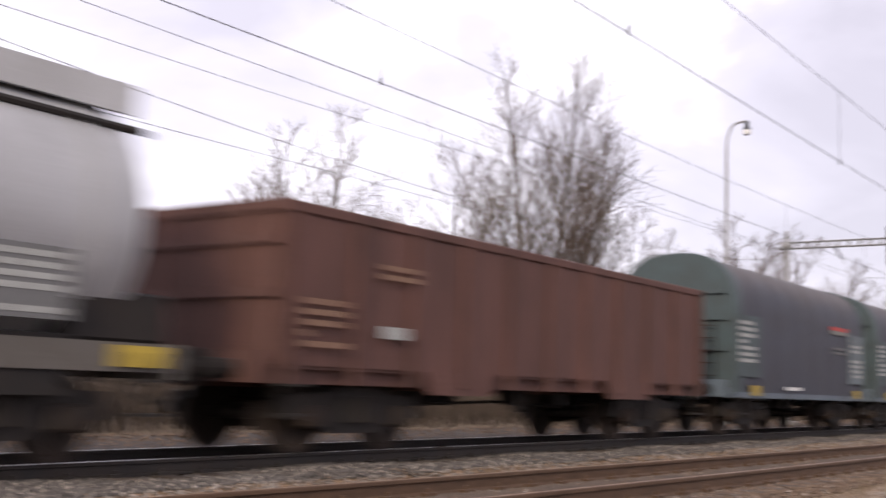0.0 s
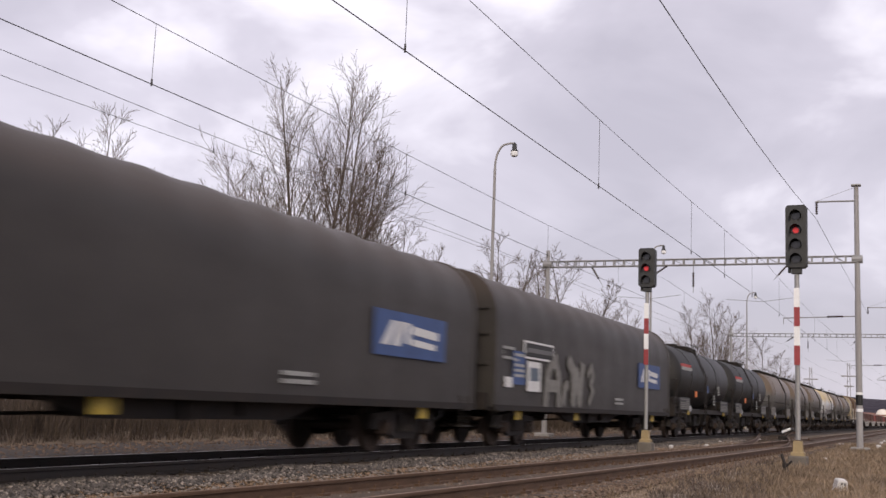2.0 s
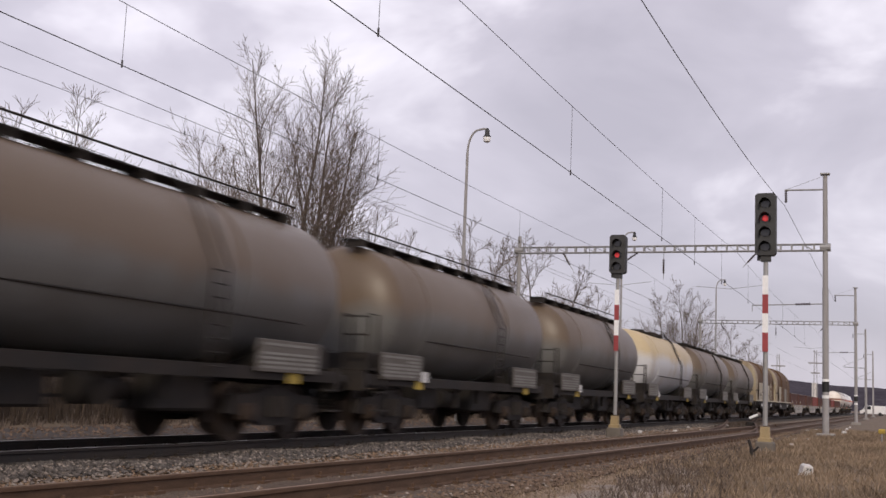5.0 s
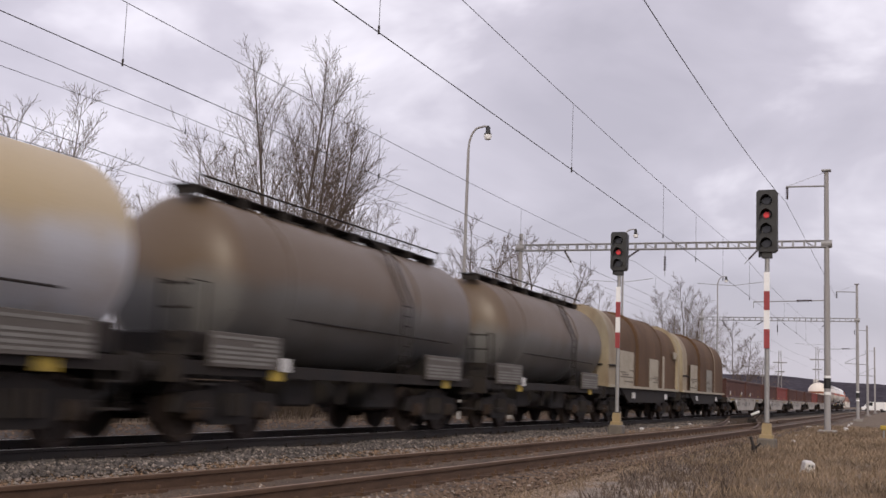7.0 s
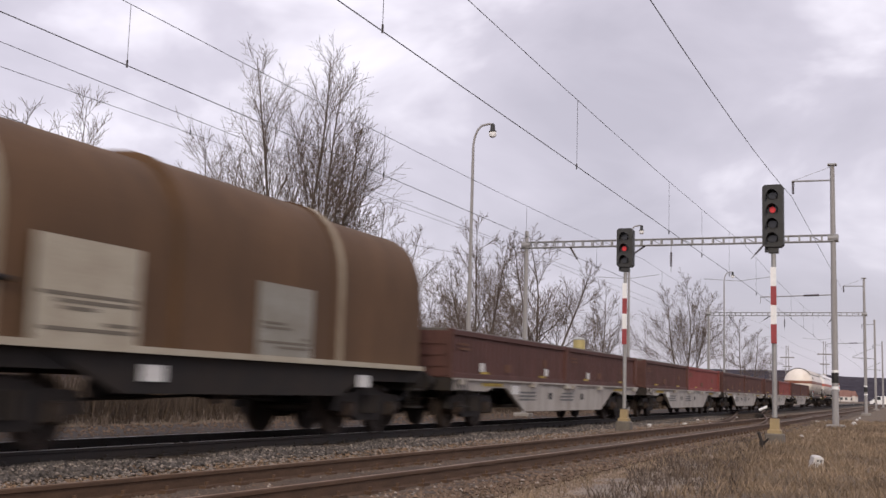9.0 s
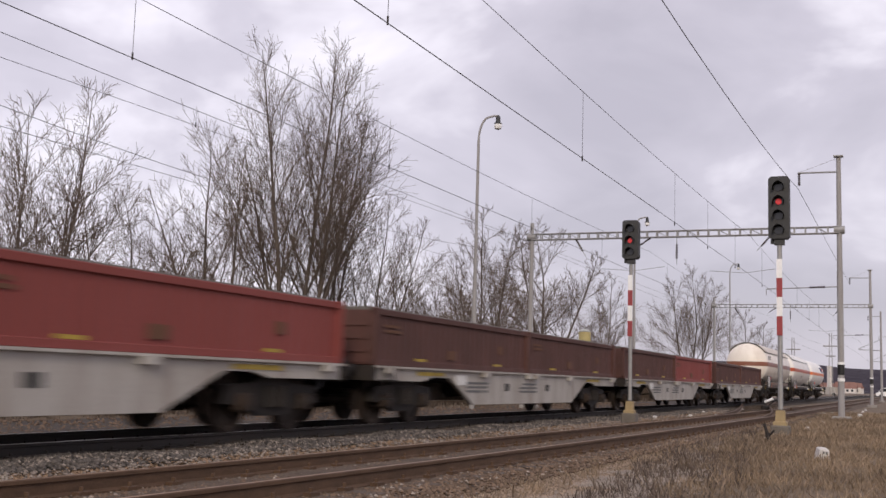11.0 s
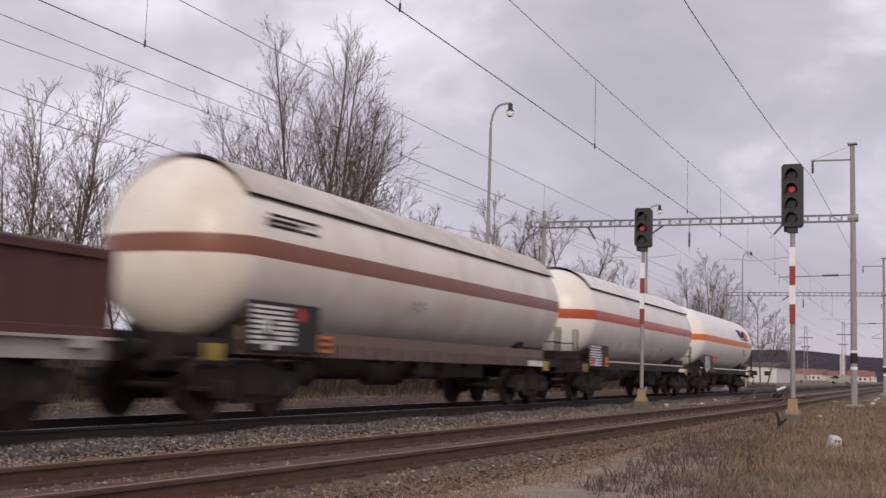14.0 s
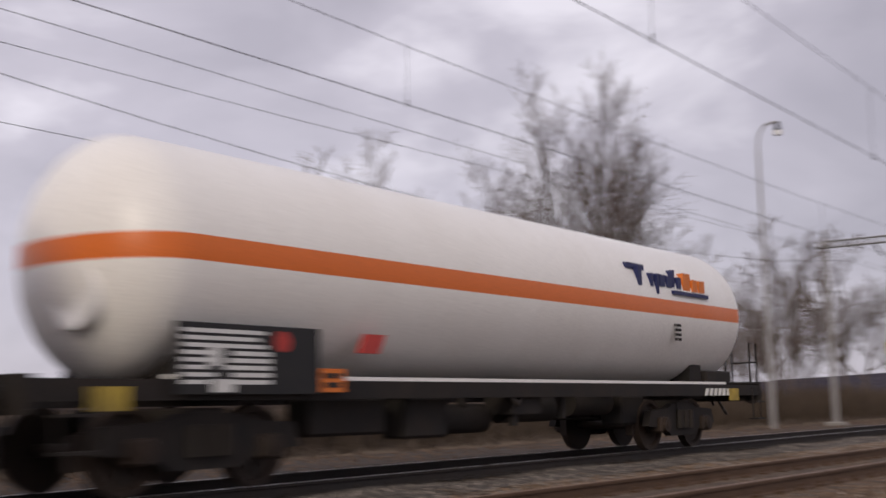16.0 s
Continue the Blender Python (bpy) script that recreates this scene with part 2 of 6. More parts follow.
M_OLDCONCRETE = mat("mossy_old_concrete", (0.17, 0.15, 0.13), 0.9, 0.0, (0.1, 0.085, 0.07), 0.6, 4.0, bump=0.4)
M_STONE = mat("ballast_stone", (0.25, 0.215, 0.185), 0.9, 0.0, (0.14, 0.105, 0.085), 0.6, 1.2, island=0.55, bump=0.3)
M_PATHSTONE = mat("sandy_path_stone", (0.27, 0.205, 0.15), 0.92, 0.0, (0.15, 0.105, 0.075), 0.6, 1.2, island=0.45, bump=0.2)
M_DARKSTONE = mat("dark_grey_ballast_stone", (0.1, 0.088, 0.08), 0.9, 0.0, (0.055, 0.045, 0.038), 0.6, 1.2, island=0.6, bump=0.3)
M_RUSTSTONE = mat("brown_ballast_stone", (0.15, 0.102, 0.07), 0.92, 0.0, (0.09, 0.06, 0.043), 0.6, 1.2, island=0.4, bump=0.3)
M_DARKBED = mat("dark_ballast_bed", (0.055, 0.041, 0.032), 0.95, 0.0, (0.032, 0.025, 0.02), 0.7, 1.3, grain=26, gvar=0.5, bump=0.9)
M_BROWNSTONE = mat("brown_gravel_stone", (0.27, 0.18, 0.115), 0.95, 0.0, (0.1, 0.072, 0.05), 0.6, 1.2, island=0.45, bump=0.2)
M_BED = mat("ballast_bed", (0.11, 0.074, 0.05), 0.95, 0.0, (0.04, 0.03, 0.022), 0.7, 1.3, grain=26, gvar=0.5, bump=0.9)
M_GROUND = mat("dry_verge_soil", (0.17, 0.122, 0.08), 0.95, 0.0, (0.1, 0.08, 0.055), 0.8, 0.5, grain=18, gvar=0.4, bump=0.8)
M_GRAVEL = mat("sandy_gravel", (0.29, 0.235, 0.185), 0.95, 0.0, (0.17, 0.145, 0.12), 0.7, 1.6, grain=34, gvar=0.45, bump=0.9)
M_GRASS = mat("dry_grass", (0.29, 0.215, 0.145), 0.9, 0.0, (0.15, 0.11, 0.078), 0.9, 0.55, island=0.32, low=0.42, high=0.6, bump=0)
M_WEED = mat("dead_weed_stalks", (0.105, 0.08, 0.066), 0.95, 0.0, (0.17, 0.13, 0.1), 0.7, 0.9, island=0.5, bump=0)
M_DULLHEAD = mat("dull_worn_rail_head", (0.3, 0.2, 0.13), 0.5, 0.4, (0.14, 0.085, 0.05), 0.7, 2.0, (1, 4, 4), bump=0)
M_GREENGRASS = mat("short_green_grass", (0.14, 0.135, 0.055), 0.9, 0.0, (0.19, 0.15, 0.075), 0.8, 0.8, island=0.35, bump=0)
M_BARK = mat("bare_bark", (0.15, 0.12, 0.1), 0.9, 0.0, (0.06, 0.047, 0.04), 0.6, 3.0, (1, 1, 0.4), bump=0.4)
M_TWIG = mat("bare_twig", (0.165, 0.125, 0.1), 0.9, 0.0, (0.09, 0.065, 0.05), 0.6, 1.0, bump=0)
M_EVERGREEN = mat("dark_conifer_needles", (0.035, 0.045, 0.022), 0.9, 0.0, (0.06, 0.055, 0.03), 0.5, 2.0, island=0.4, bump=0)
M_SCRUB = mat("dark_scrub_twigs", (0.07, 0.05, 0.038), 0.95, 0.0, (0.1, 0.075, 0.05), 0.6, 0.7, island=0.4, bump=0)
M_HILL = mat("wooded_hill", (0.075, 0.068, 0.08), 1.0, 0.0, (0.052, 0.047, 0.058), 0.8, 0.02, grain=0.2, gvar=0.3, bump=0, spec=0.0)
M_PLASTER = mat("cream_plaster", (0.52, 0.46, 0.33), 0.85, 0.0, (0.4, 0.34, 0.24), 0.5, 1.2)
M_WHITEWALL = mat("white_plaster", (0.66, 0.63, 0.6), 0.85, 0.0, (0.5, 0.46, 0.42), 0.4, 0.8)
M_ROOF = mat("dark_roof_sheet", (0.085, 0.06, 0.055), 0.8, 0.0, (0.05, 0.04, 0.04), 0.5, 2.0)
M_REDROOF = mat("red_roof_tile", (0.27, 0.15, 0.12), 0.85, 0.0, (0.18, 0.08, 0.065), 0.5, 0.3, island=0.25)
M_DOOR = mat("dull_green_door", (0.17, 0.15, 0.09), 0.7, 0.0, GRIME, 0.3, 3.0)
M_GLASS = mat("dark_window_glass", (0.03, 0.032, 0.036), 0.1, 0.0, bump=0, spec=0.6)
M_PLASTIC = mat("white_painted_stone", (0.6, 0.58, 0.56), 0.6, 0.0, (0.5, 0.46, 0.43), 0.4, 8.0)


# ---- mesh helpers ----
def part(name, bm, material, parent=None, label="", smooth=False):
    """Links a bmesh as one mesh object under a thing or under a part."""
    me = bpy.data.meshes.new(name)
    bmesh.ops.recalc_face_normals(bm, faces=bm.faces)
    bm.to_mesh(me)
    bm.free()
    me.materials.append(material)
    if smooth:
        me.shade_smooth()
        try:
            me.set_sharp_from_angle(angle=radians(38))
        except AttributeError:
            pass
    ob = new(name, me)
    ob.parent = parent
    if label:
        tagged(ob, label)
    return ob


def mesh_part(name, verts, faces, material, parent=None, label="", smooth=False):
    me = bpy.data.meshes.new(name)
    me.from_pydata(verts, [], faces)
    me.materials.append(material)
    if smooth:
        me.shade_smooth()
    ob = new(name, me)
    ob.parent = parent
    if label:
        tagged(ob, label)
    return ob


def thing(name, label, category, group="", kind="", at=None):
    ob = tagged(new(name), label, category, group, kind)
    ob.empty_display_size = 0.3
    if at is not None:
        ob.matrix_basis = at
    return ob


def B():
    return bmesh.new()


def box(bm, x0, x1, y0, y1, z0, z1, bevel=0.0):
    vs = [bm.verts.new((x, y, z)) for x in (x0, x1) for y in (y0, y1) for z in (z0, z1)]
    fs = [bm.faces.new([vs[i] for i in q]) for q in ((0, 1, 3, 2), (4, 6, 7, 5), (0, 4, 5, 1), (2, 3, 7, 6), (0, 2, 6, 4), (1, 5, 7, 3))]
    if bevel:
        es = list({e for f in fs for e in f.edges})
        bmesh.ops.bevel(bm, geom=es, offset=bevel, segments=1, affect="EDGES")
    return bm


def prism(bm, outline, y0, y1):
    """Extrudes an outline given in (x, z) from y0 to y1."""
    a = [bm.verts.new((x, y0, z)) for x, z in outline]
    b = [bm.verts.new((x, y1, z)) for x, z in outline]
    n = len(a)
    bm.faces.new(a)
    bm.faces.new(b[::-1])
    for i in range(n):
        bm.faces.new((a[i], b[i], b[(i + 1) % n], a[(i + 1) % n]))
    return bm


def loft(bm, sections, cap=True):
    """Skins rings of points, all of one length."""
    rings = [[bm.verts.new(p) for p in s] for s in sections]
    n = len(rings[0])
    for a, b in zip(rings, rings[1:]):
        for i in range(n):
            bm.faces.new((a[i], a[(i + 1) % n], b[(i + 1) % n], b[i]))
    if cap:
        bm.faces.new(rings[0][::-1])
        bm.faces.new(rings[-1])
    return bm


def tube(bm, p0, p1, r0, r1=None, n=10):
    r1 = r0 if r1 is None else r1
    p0, p1 = Vector(p0), Vector(p1)
    d = (p1 - p0).normalized()
    u = d.cross(Vector((0, 0, 1)) if abs(d.z) < 0.9 else Vector((1, 0, 0))).normalized()
    w = d.cross(u)
    rg = [[p + (u * math.cos(2 * math.pi * i / n) + w * math.sin(2 * math.pi * i / n)) * r for i in range(n)] for p, r in ((p0, r0), (p1, r1))]
    return loft(bm, rg)


def pipe(bm, pts, r, n=8):
    """One round bar bent along points."""
    pts = [Vector(p) for p in pts]
    ref = None
    rings = []
    for i, p in enumerate(pts):
        d = (pts[min(i + 1, len(pts) - 1)] - pts[max(i - 1, 0)]).normalized()
        if ref is None:
            ref = d.cross(Vector((0, 0, 1)) if abs(d.z) < 0.9 else Vector((1, 0, 0))).normalized()
        w = d.cross(ref).normalized()
        ref = w.cross(d).normalized()
        rings.append([p + (ref * math.cos(2 * math.pi * k / n) + w * math.sin(2 * math.pi * k / n)) * r for k in range(n)])
    return loft(bm, rings)


def lathe_x(bm, prof, yc, zc, n=40, a0=0.0, a1=2 * math.pi):
    """Turns a profile of (x, radius) about an axis along x."""
    full = abs(a1 - a0 - 2 * math.pi) < 1e-6
    k = n if full else n + 1
    rings = []
    for x, r in prof:
        rings.append([bm.verts.new((x, yc + r * math.cos(a0 + (a1 - a0) * i / n), zc + r * math.sin(a0 + (a1 - a0) * i / n))) for i in range(k)])
    for a, b in zip(rings, rings[1:]):
        for i in range(n):
            j = (i + 1) % k
            bm.faces.new((a[i], a[j], b[j], b[i]))
    if full:
        bm.faces.new(rings[0][::-1])
        bm.faces.new(rings[-1])
    return bm


def bars(bm, x0, x1, z0, z1, y, rows, rng, fill=0.8):
    """Rows of unreadable small writing as plain bars on a side that faces -y."""
    h = (z1 - z0) / rows
    for i in range(rows):
        zz = z0 + i * h
        cuts = sorted([0.0, 1.0] + [rng.random() for _ in range(rng.choice((1, 2)))])
        for a, b in zip(cuts, cuts[1:]):
            if rng.random() < fill and b - a > 0.08:
                box(bm, x0 + (x1 - x0) * a + 0.015, x0 + (x1 - x0) * b - 0.015, y - 0.006, y, zz + h * 0.5 - min(h * 0.28, 0.055), zz + h * 0.5 + min(h * 0.28, 0.055))
    return bm


# ---- running gear ----
V = 21.7              # the train's speed, m/s, towards -x
YC = 10.6             # the middle of the train's track
YN = 5.75             # the middle of the near track
WHEELS = []           # every turning wheelset
MOVERS = []           # (thing, x at the clip's start, z)


def wheelset(parent, x):
    bm = B()
    tube(bm, (0, -1.0, 0), (0, 1.0, 0), 0.08, n=10)
    for s in (-1, 1):
        c = [(s * 0.70, 0.475), (s * 0.73, 0.475), (s * 0.755, 0.47), (s * 0.84, 0.465), (s * 0.84, 0.40), (s * 0.79, 0.37), (s * 0.79, 0.16), (s * 0.83, 0.13), (s * 0.83, 0.09)]
        rings = [[bm.verts.new((r * math.cos(2 * math.pi * i / 24), y, r * math.sin(2 * math.pi * i / 24))) for i in range(24)] for y, r in c]
        for a, b in zip(rings, rings[1:]):
            for i in range(24):
                bm.faces.new((a[i], a[(i + 1) % 24], b[(i + 1) % 24], b[i]))
        bm.faces.new(rings[0])
        for k in range(6):
            a = math.pi * k / 3
            tube(bm, (0.24 * math.cos(a), s * 0.80, 0.24 * math.sin(a)), (0.24 * math.cos(a), s * 0.815, 0.24 * math.sin(a)), 0.03, n=6)
    ob = part("wheelset", bm, M_WHEEL, parent, "dark worn steel wheelset", True)
    ob.matrix_parent_inverse = Matrix.Translation((x, 0, 0.475))
    WHEELS.append(ob)
    return ob


def bogie(wagon, x):
    """A two-axle bogie: side frames with springs and axle boxes, and its wheelsets."""
    bm = B()
    side = [(-1.42, 0.46), (-1.3, 0.74), (-0.62, 0.78), (-0.42, 0.86), (0.42, 0.86), (0.62, 0.78), (1.3, 0.74), (1.42, 0.46), (0.72, 0.4), (0.5, 0.26), (-0.5, 0.26), (-0.72, 0.4)]
    for s in (-1, 1):
        prism(bm, side, s * 1.0 - 0.07, s * 1.0 + 0.07)
        for dx in (-0.22, 0.0, 0.22):
            tube(bm, (dx, s * 1.11, 0.40), (dx, s * 1.11, 0.74), 0.075, n=8)
    box(bm, -0.28, 0.28, -1.1, 1.1, 0.68, 0.92, 0.03)
    for dx in (-0.55, 0.55):
        box(bm, dx - 0.04, dx + 0.04, -0.95, 0.95, 0.5, 0.6)
    b = part("bogie", bm, M_FRAME, wagon, "sooty black two-axle bogie")
    b.location = (x, 0, 0)
    for dx in (-0.9, 0.9):
        wheelset(b, dx)
        for s in (-1, 1):
            bm = B()
            box(bm, dx - 0.17, dx + 0.17, s * 1.0 - 0.16, s * 1.0 + 0.16, 0.33, 0.62, 0.04)
            tube(bm, (dx, s * 1.15, 0.475), (dx, s * 1.21, 0.475), 0.135, 0.125, 14)
            tube(bm, (dx, s * 1.21, 0.475), (dx, s * 1.225, 0.475), 0.07, n=10)
            part("axle_box", bm, M_WHEEL, b)
            for q in (-1, 1):
                bm = B()
                box(bm, dx + q * 0.53 - 0.045, dx + q * 0.53 + 0.045, s * 0.70 - 0.06, s * 0.70 + 0.08, 0.3, 0.66)
                part("brake_block", bm, M_WHEEL, b)
    return b


def buffers(wagon, x, d):
    """A pair of buffers, the coupling hook and its screw at a wagon's end; d is -1 or 1, away from the wagon."""
    for y in (-0.875, 0.875):
        bm = B()
        tube(bm, (x, y, 1.04), (x + d * 0.38, y, 1.04), 0.12, n=12)
        tube(bm, (x + d * 0.38, y, 1.04), (x + d * 0.56, y, 1.04), 0.085, n=10)
        tube(bm, (x + d * 0.56, y, 1.04), (x + d * 0.62, y, 1.04), 0.225, n=16)
        part("buffer", bm, M_FRAME, wagon)
    bm = B()
    prism(bm, [(x, 0.96), (x + d * 0.3, 0.98), (x + d * 0.36, 1.08), (x + d * 0.28, 1.14), (x, 1.1)], -0.04, 0.04)
    tube(bm, (x + d * 0.3, 0, 1.02), (x + d * 0.5, 0, 0.8), 0.03, n=8)
    part("coupling_hook", bm, M_FRAME, wagon)
    bm = B()
    pipe(bm, [(x, -0.3, 0.98), (x + d * 0.25, -0.34, 0.7), (x + d * 0.5, -0.3, 0.6)], 0.028)
    part("brake_hose", bm, M_BLACK, wagon)


def under_gear(wagon, x0, x1, z=0.78):
    """Brake cylinder, air tank, levers and rods between the bogies."""
    m = (x0 + x1) / 2
    bm = B()
    tube(bm, (m - 1.2, 0.5, z), (m - 0.1, 0.5, z), 0.2, n=14)
    part("air_tank", bm, M_FRAME, wagon, smooth=True)
    bm = B()
    tube(bm, (m + 0.3, -0.4, z), (m + 0.9, -0.4, z), 0.16, n=12)
    pipe(bm, [(x0 + 0.4, -0.2, z - 0.18), (m, -0.35, z - 0.1), (x1 - 0.4, -0.2, z - 0.18)], 0.025)
    pipe(bm, [(x0, 0.9, z + 0.2), (x1, 0.9, z + 0.2)], 0.03)
    box(bm, m - 0.5, m - 0.38, -1.15, -1.05, z - 0.2, z + 0.35)
    box(bm, m + 0.9, m + 1.0, -1.15, -1.05, z - 0.12, z + 0.35)
    part("brake_rigging", bm, M_FRAME, wagon)


def equipment(wagon, x0, x1, seed):
    """Dark boxes, valves and tanks hung below a tank wagon's frame."""
    rng = random.Random(seed)
    x = x0
    while x < x1 - 0.8:
        ln = rng.uniform(0.6, 1.5)
        z0 = rng.uniform(0.42, 0.66)
        bm = B()
        if rng.random() < 0.6:
            y = rng.uniform(-0.9, -0.5)
            box(bm, x, x + ln, y - 0.2, y + 0.25, z0, 1.02, 0.04)
            part("equipment_box", bm, M_FRAME, wagon)
        else:
            tube(bm, (x, -0.6, z0 + 0.25), (x + ln, -0.6, z0 + 0.25), 0.22, n=14)
            part("auxiliary_tank", bm, M_FRAME, wagon, smooth=True)
        bm = B()
        box(bm, x + ln * 0.4, x + ln * 0.5, -0.75, -0.65, z0 + 0.2, 1.05)
        part("hanger", bm, M_FRAME, wagon)
        x += ln + rng.uniform(0.25, 0.8)


def steps(wagon, x, s=-1):
    bm = B()
    for z in (0.5, 0.85):
        box(bm, x - 0.2, x + 0.2, s * 1.42 - 0.1, s * 1.42 + 0.1, z, z + 0.03)
    for dx in (-0.2, 0.2):
        pipe(bm, [(x + dx, s * 1.42, 0.5), (x + dx, s * 1.42, 1.15)], 0.016, 6)
    part("step", bm, M_FRAME, wagon)


def start_wagon(name, label, group, length, frame_mat, sill=(1.0, 1.24), bx=2.3, rear=None):
    w = thing(name, label, "freight wagon", group)
    bm = B()
    for y in (-1.25, 1.25):
        prism(bm, [(0.62, sill[1]), (length - 0.62, sill[1]), (length - 0.62, sill[0]), (0.62, sill[0])], y - 0.06, y + 0.06)
    for y in (-0.2, 0.2):
        box(bm, 0.6, length - 0.6, y - 0.06, y + 0.06, sill[0] - 0.06, sill[1] - 0.01)
    for i in range(7):
        x = 0.7 + (length - 1.4) * i / 6
        box(bm, x - 0.06, x + 0.06, -1.19, 1.19, sill[0] + 0.01, sill[1] - 0.02)
    for x in (0.5, length - 0.62):
        box(bm, x, x + 0.12, -1.32, 1.32, 0.88, 1.26)
    part("underframe", bm, frame_mat, w)
    bogie(w, bx + 0.3)
    bogie(w, rear or length - bx - 0.3)
    buffers(w, 0.5, -1)
    buffers(w, length - 0.5, 1)
    under_gear(w, bx + 1.8, length - bx - 1.8)
    steps(w, 1.0)
    steps(w, length - 1.0)
    return w


def sign(w, x0, x1, z0, z1, y, material, rng, ink=None, rows=0, label="", name="marking_panel"):
    bm = B()
    box(bm, x0, x1, y - 0.012, y, z0, z1)
    p = part(name, bm, material, w, label)
    if rows:
        bm = B()
        bars(bm, x0 + 0.04, x1 - 0.04, z0 + 0.03, z1 - 0.03, y - 0.012, rows, rng)
        if bm.verts:
            part("lettering", bm, ink, p)
        else:
            bm.free()
    return p


def letters(w, x0, x1, z0, z1, y, rows, material, seed):
    rng = random.Random(seed)
    bm = B()
    bars(bm, x0, x1, z0, z1, y, rows, rng, 0.95)
    return part("lettering", bm, material, w)


# ---- wagons ----
M_DULLBOARD = mat("dull_grey_board", (0.12, 0.108, 0.097), 0.7, 0, (0.09, 0.075, 0.06), 0.6, 4.0)
M_MUTED = mat("faded_grey_ink", (0.15, 0.15, 0.15), 0.8, 0, bump=0)
M_CONTLABEL2 = mat("faded_wagon_lettering", (0.24, 0.15, 0.1), 0.8, 0, (0.13, 0.06, 0.045), 0.7, 6.0, bump=0)
M_MUTEDINK = mat("dull_blue_ink", (0.13, 0.16, 0.2), 0.8, 0, bump=0)

def gondola():
    L = 14.0
    w = start_wagon("open_gondola_wagon", "rust-brown steel open gondola wagon with ribbed sides", "wagons of the goods train", L, M_GONDOLA, (0.88, 1.12))
    x0, x1, z0, z1, yh = 0.75, L - 0.75, 1.1, 3.04, 1.4
    for s in (-1, 1):
        bm = B()
        box(bm, x0, x1, s * yh - 0.025, s * yh + 0.025, z0, z1)
        part("side_wall", bm, M_GONDOLA, w)
        for i in range(11):
            x = x0 + 0.12 + (x1 - x0 - 0.24) * i / 10
            bm = B()
            prism(bm, [(x - 0.07, z0 - 0.22), (x + 0.07, z0 - 0.22), (x + 0.07, z1 - 0.1), (x - 0.07, z1 - 0.1)], s * (yh + 0.1), s * (yh + 0.02))
            part("side_post", bm, M_GONDOLA, w)
        bm = B()
        box(bm, x0 - 0.03, x1 + 0.03, s * yh - 0.06, s * yh + 0.12, z1 - 0.1, z1 + 0.04, 0.02)
        part("top_rail", bm, M_GONDOLA, w)
    for x in (x0, x1):
        bm = B()
        box(bm, x - 0.03, x + 0.03, -yh, yh, z0, z1)
        for z in (1.9, 2.55):
            box(bm, x - 0.09, x + 0.09, -yh, yh, z, z + 0.12)
        for y in (-0.7, 0.7):
            box(bm, x - 0.07, x + 0.07, y - 0.06, y + 0.06, z0, z1)
        box(bm, x - 0.08, x + 0.08, -yh - 0.05, yh + 0.05, z1 - 0.1, z1 + 0.05)
        part("end_wall", bm, M_GONDOLA, w)
    bm = B()
    box(bm, x0, x1, -yh, yh, z0 - 0.04, z0 + 0.02)
    part("floor_plate", bm, M_GONDOLA, w)
    for a, b in ((3.6, 5.4), (9.0, 10.8)):
        bm = B()
        prism(bm, [(a, 1.1), (b, 1.1), (b - 0.15, 0.78), (a + 0.15, 0.78)], -1.46, -1.40)
        part("door_flap", bm, M_GONDOLA, w)
    letters(w, 2.5, 3.4, 2.25, 2.5, -1.5, 2, M_CONTLABEL2, 1)
    letters(w, 1.0, 1.9, 1.3, 1.95, -1.5, 5, M_CONTLABEL2, 2)
    sign(w, 2.55, 3.1, 1.5, 1.66, -1.5, M_PALE, random.Random(3))
    return w


def arch(x, yh, zs, zt, z0, n=14, sag=0.0):
    """The outline of a rounded hood: upright sides and an arched top."""
    pts = [(x, -yh, z0), (x, -yh, zs)]
    for i in range(1, n):
        a = math.pi * i / n
        pts.append((x, -yh * math.copysign(abs(math.cos(a)) ** 0.75, math.cos(a)), zs + (zt - zs) * math.sin(a) ** 0.9 - sag))
    pts += [(x, yh, zs), (x, yh, z0)]
    return pts


def hood(bm, x0, x1, yh, zs, zt, z0, ribs, wave=0.0):
    secs = []
    n = max(2, ribs * 4)
    for i in range(n + 1):
        x = x0 + (x1 - x0) * i / n
        d = wave * abs(math.sin(math.pi * ribs * i / n))
        secs.append(arch(x, yh - d * 0.5, zs, zt, z0, sag=d))
    return loft(bm, secs)


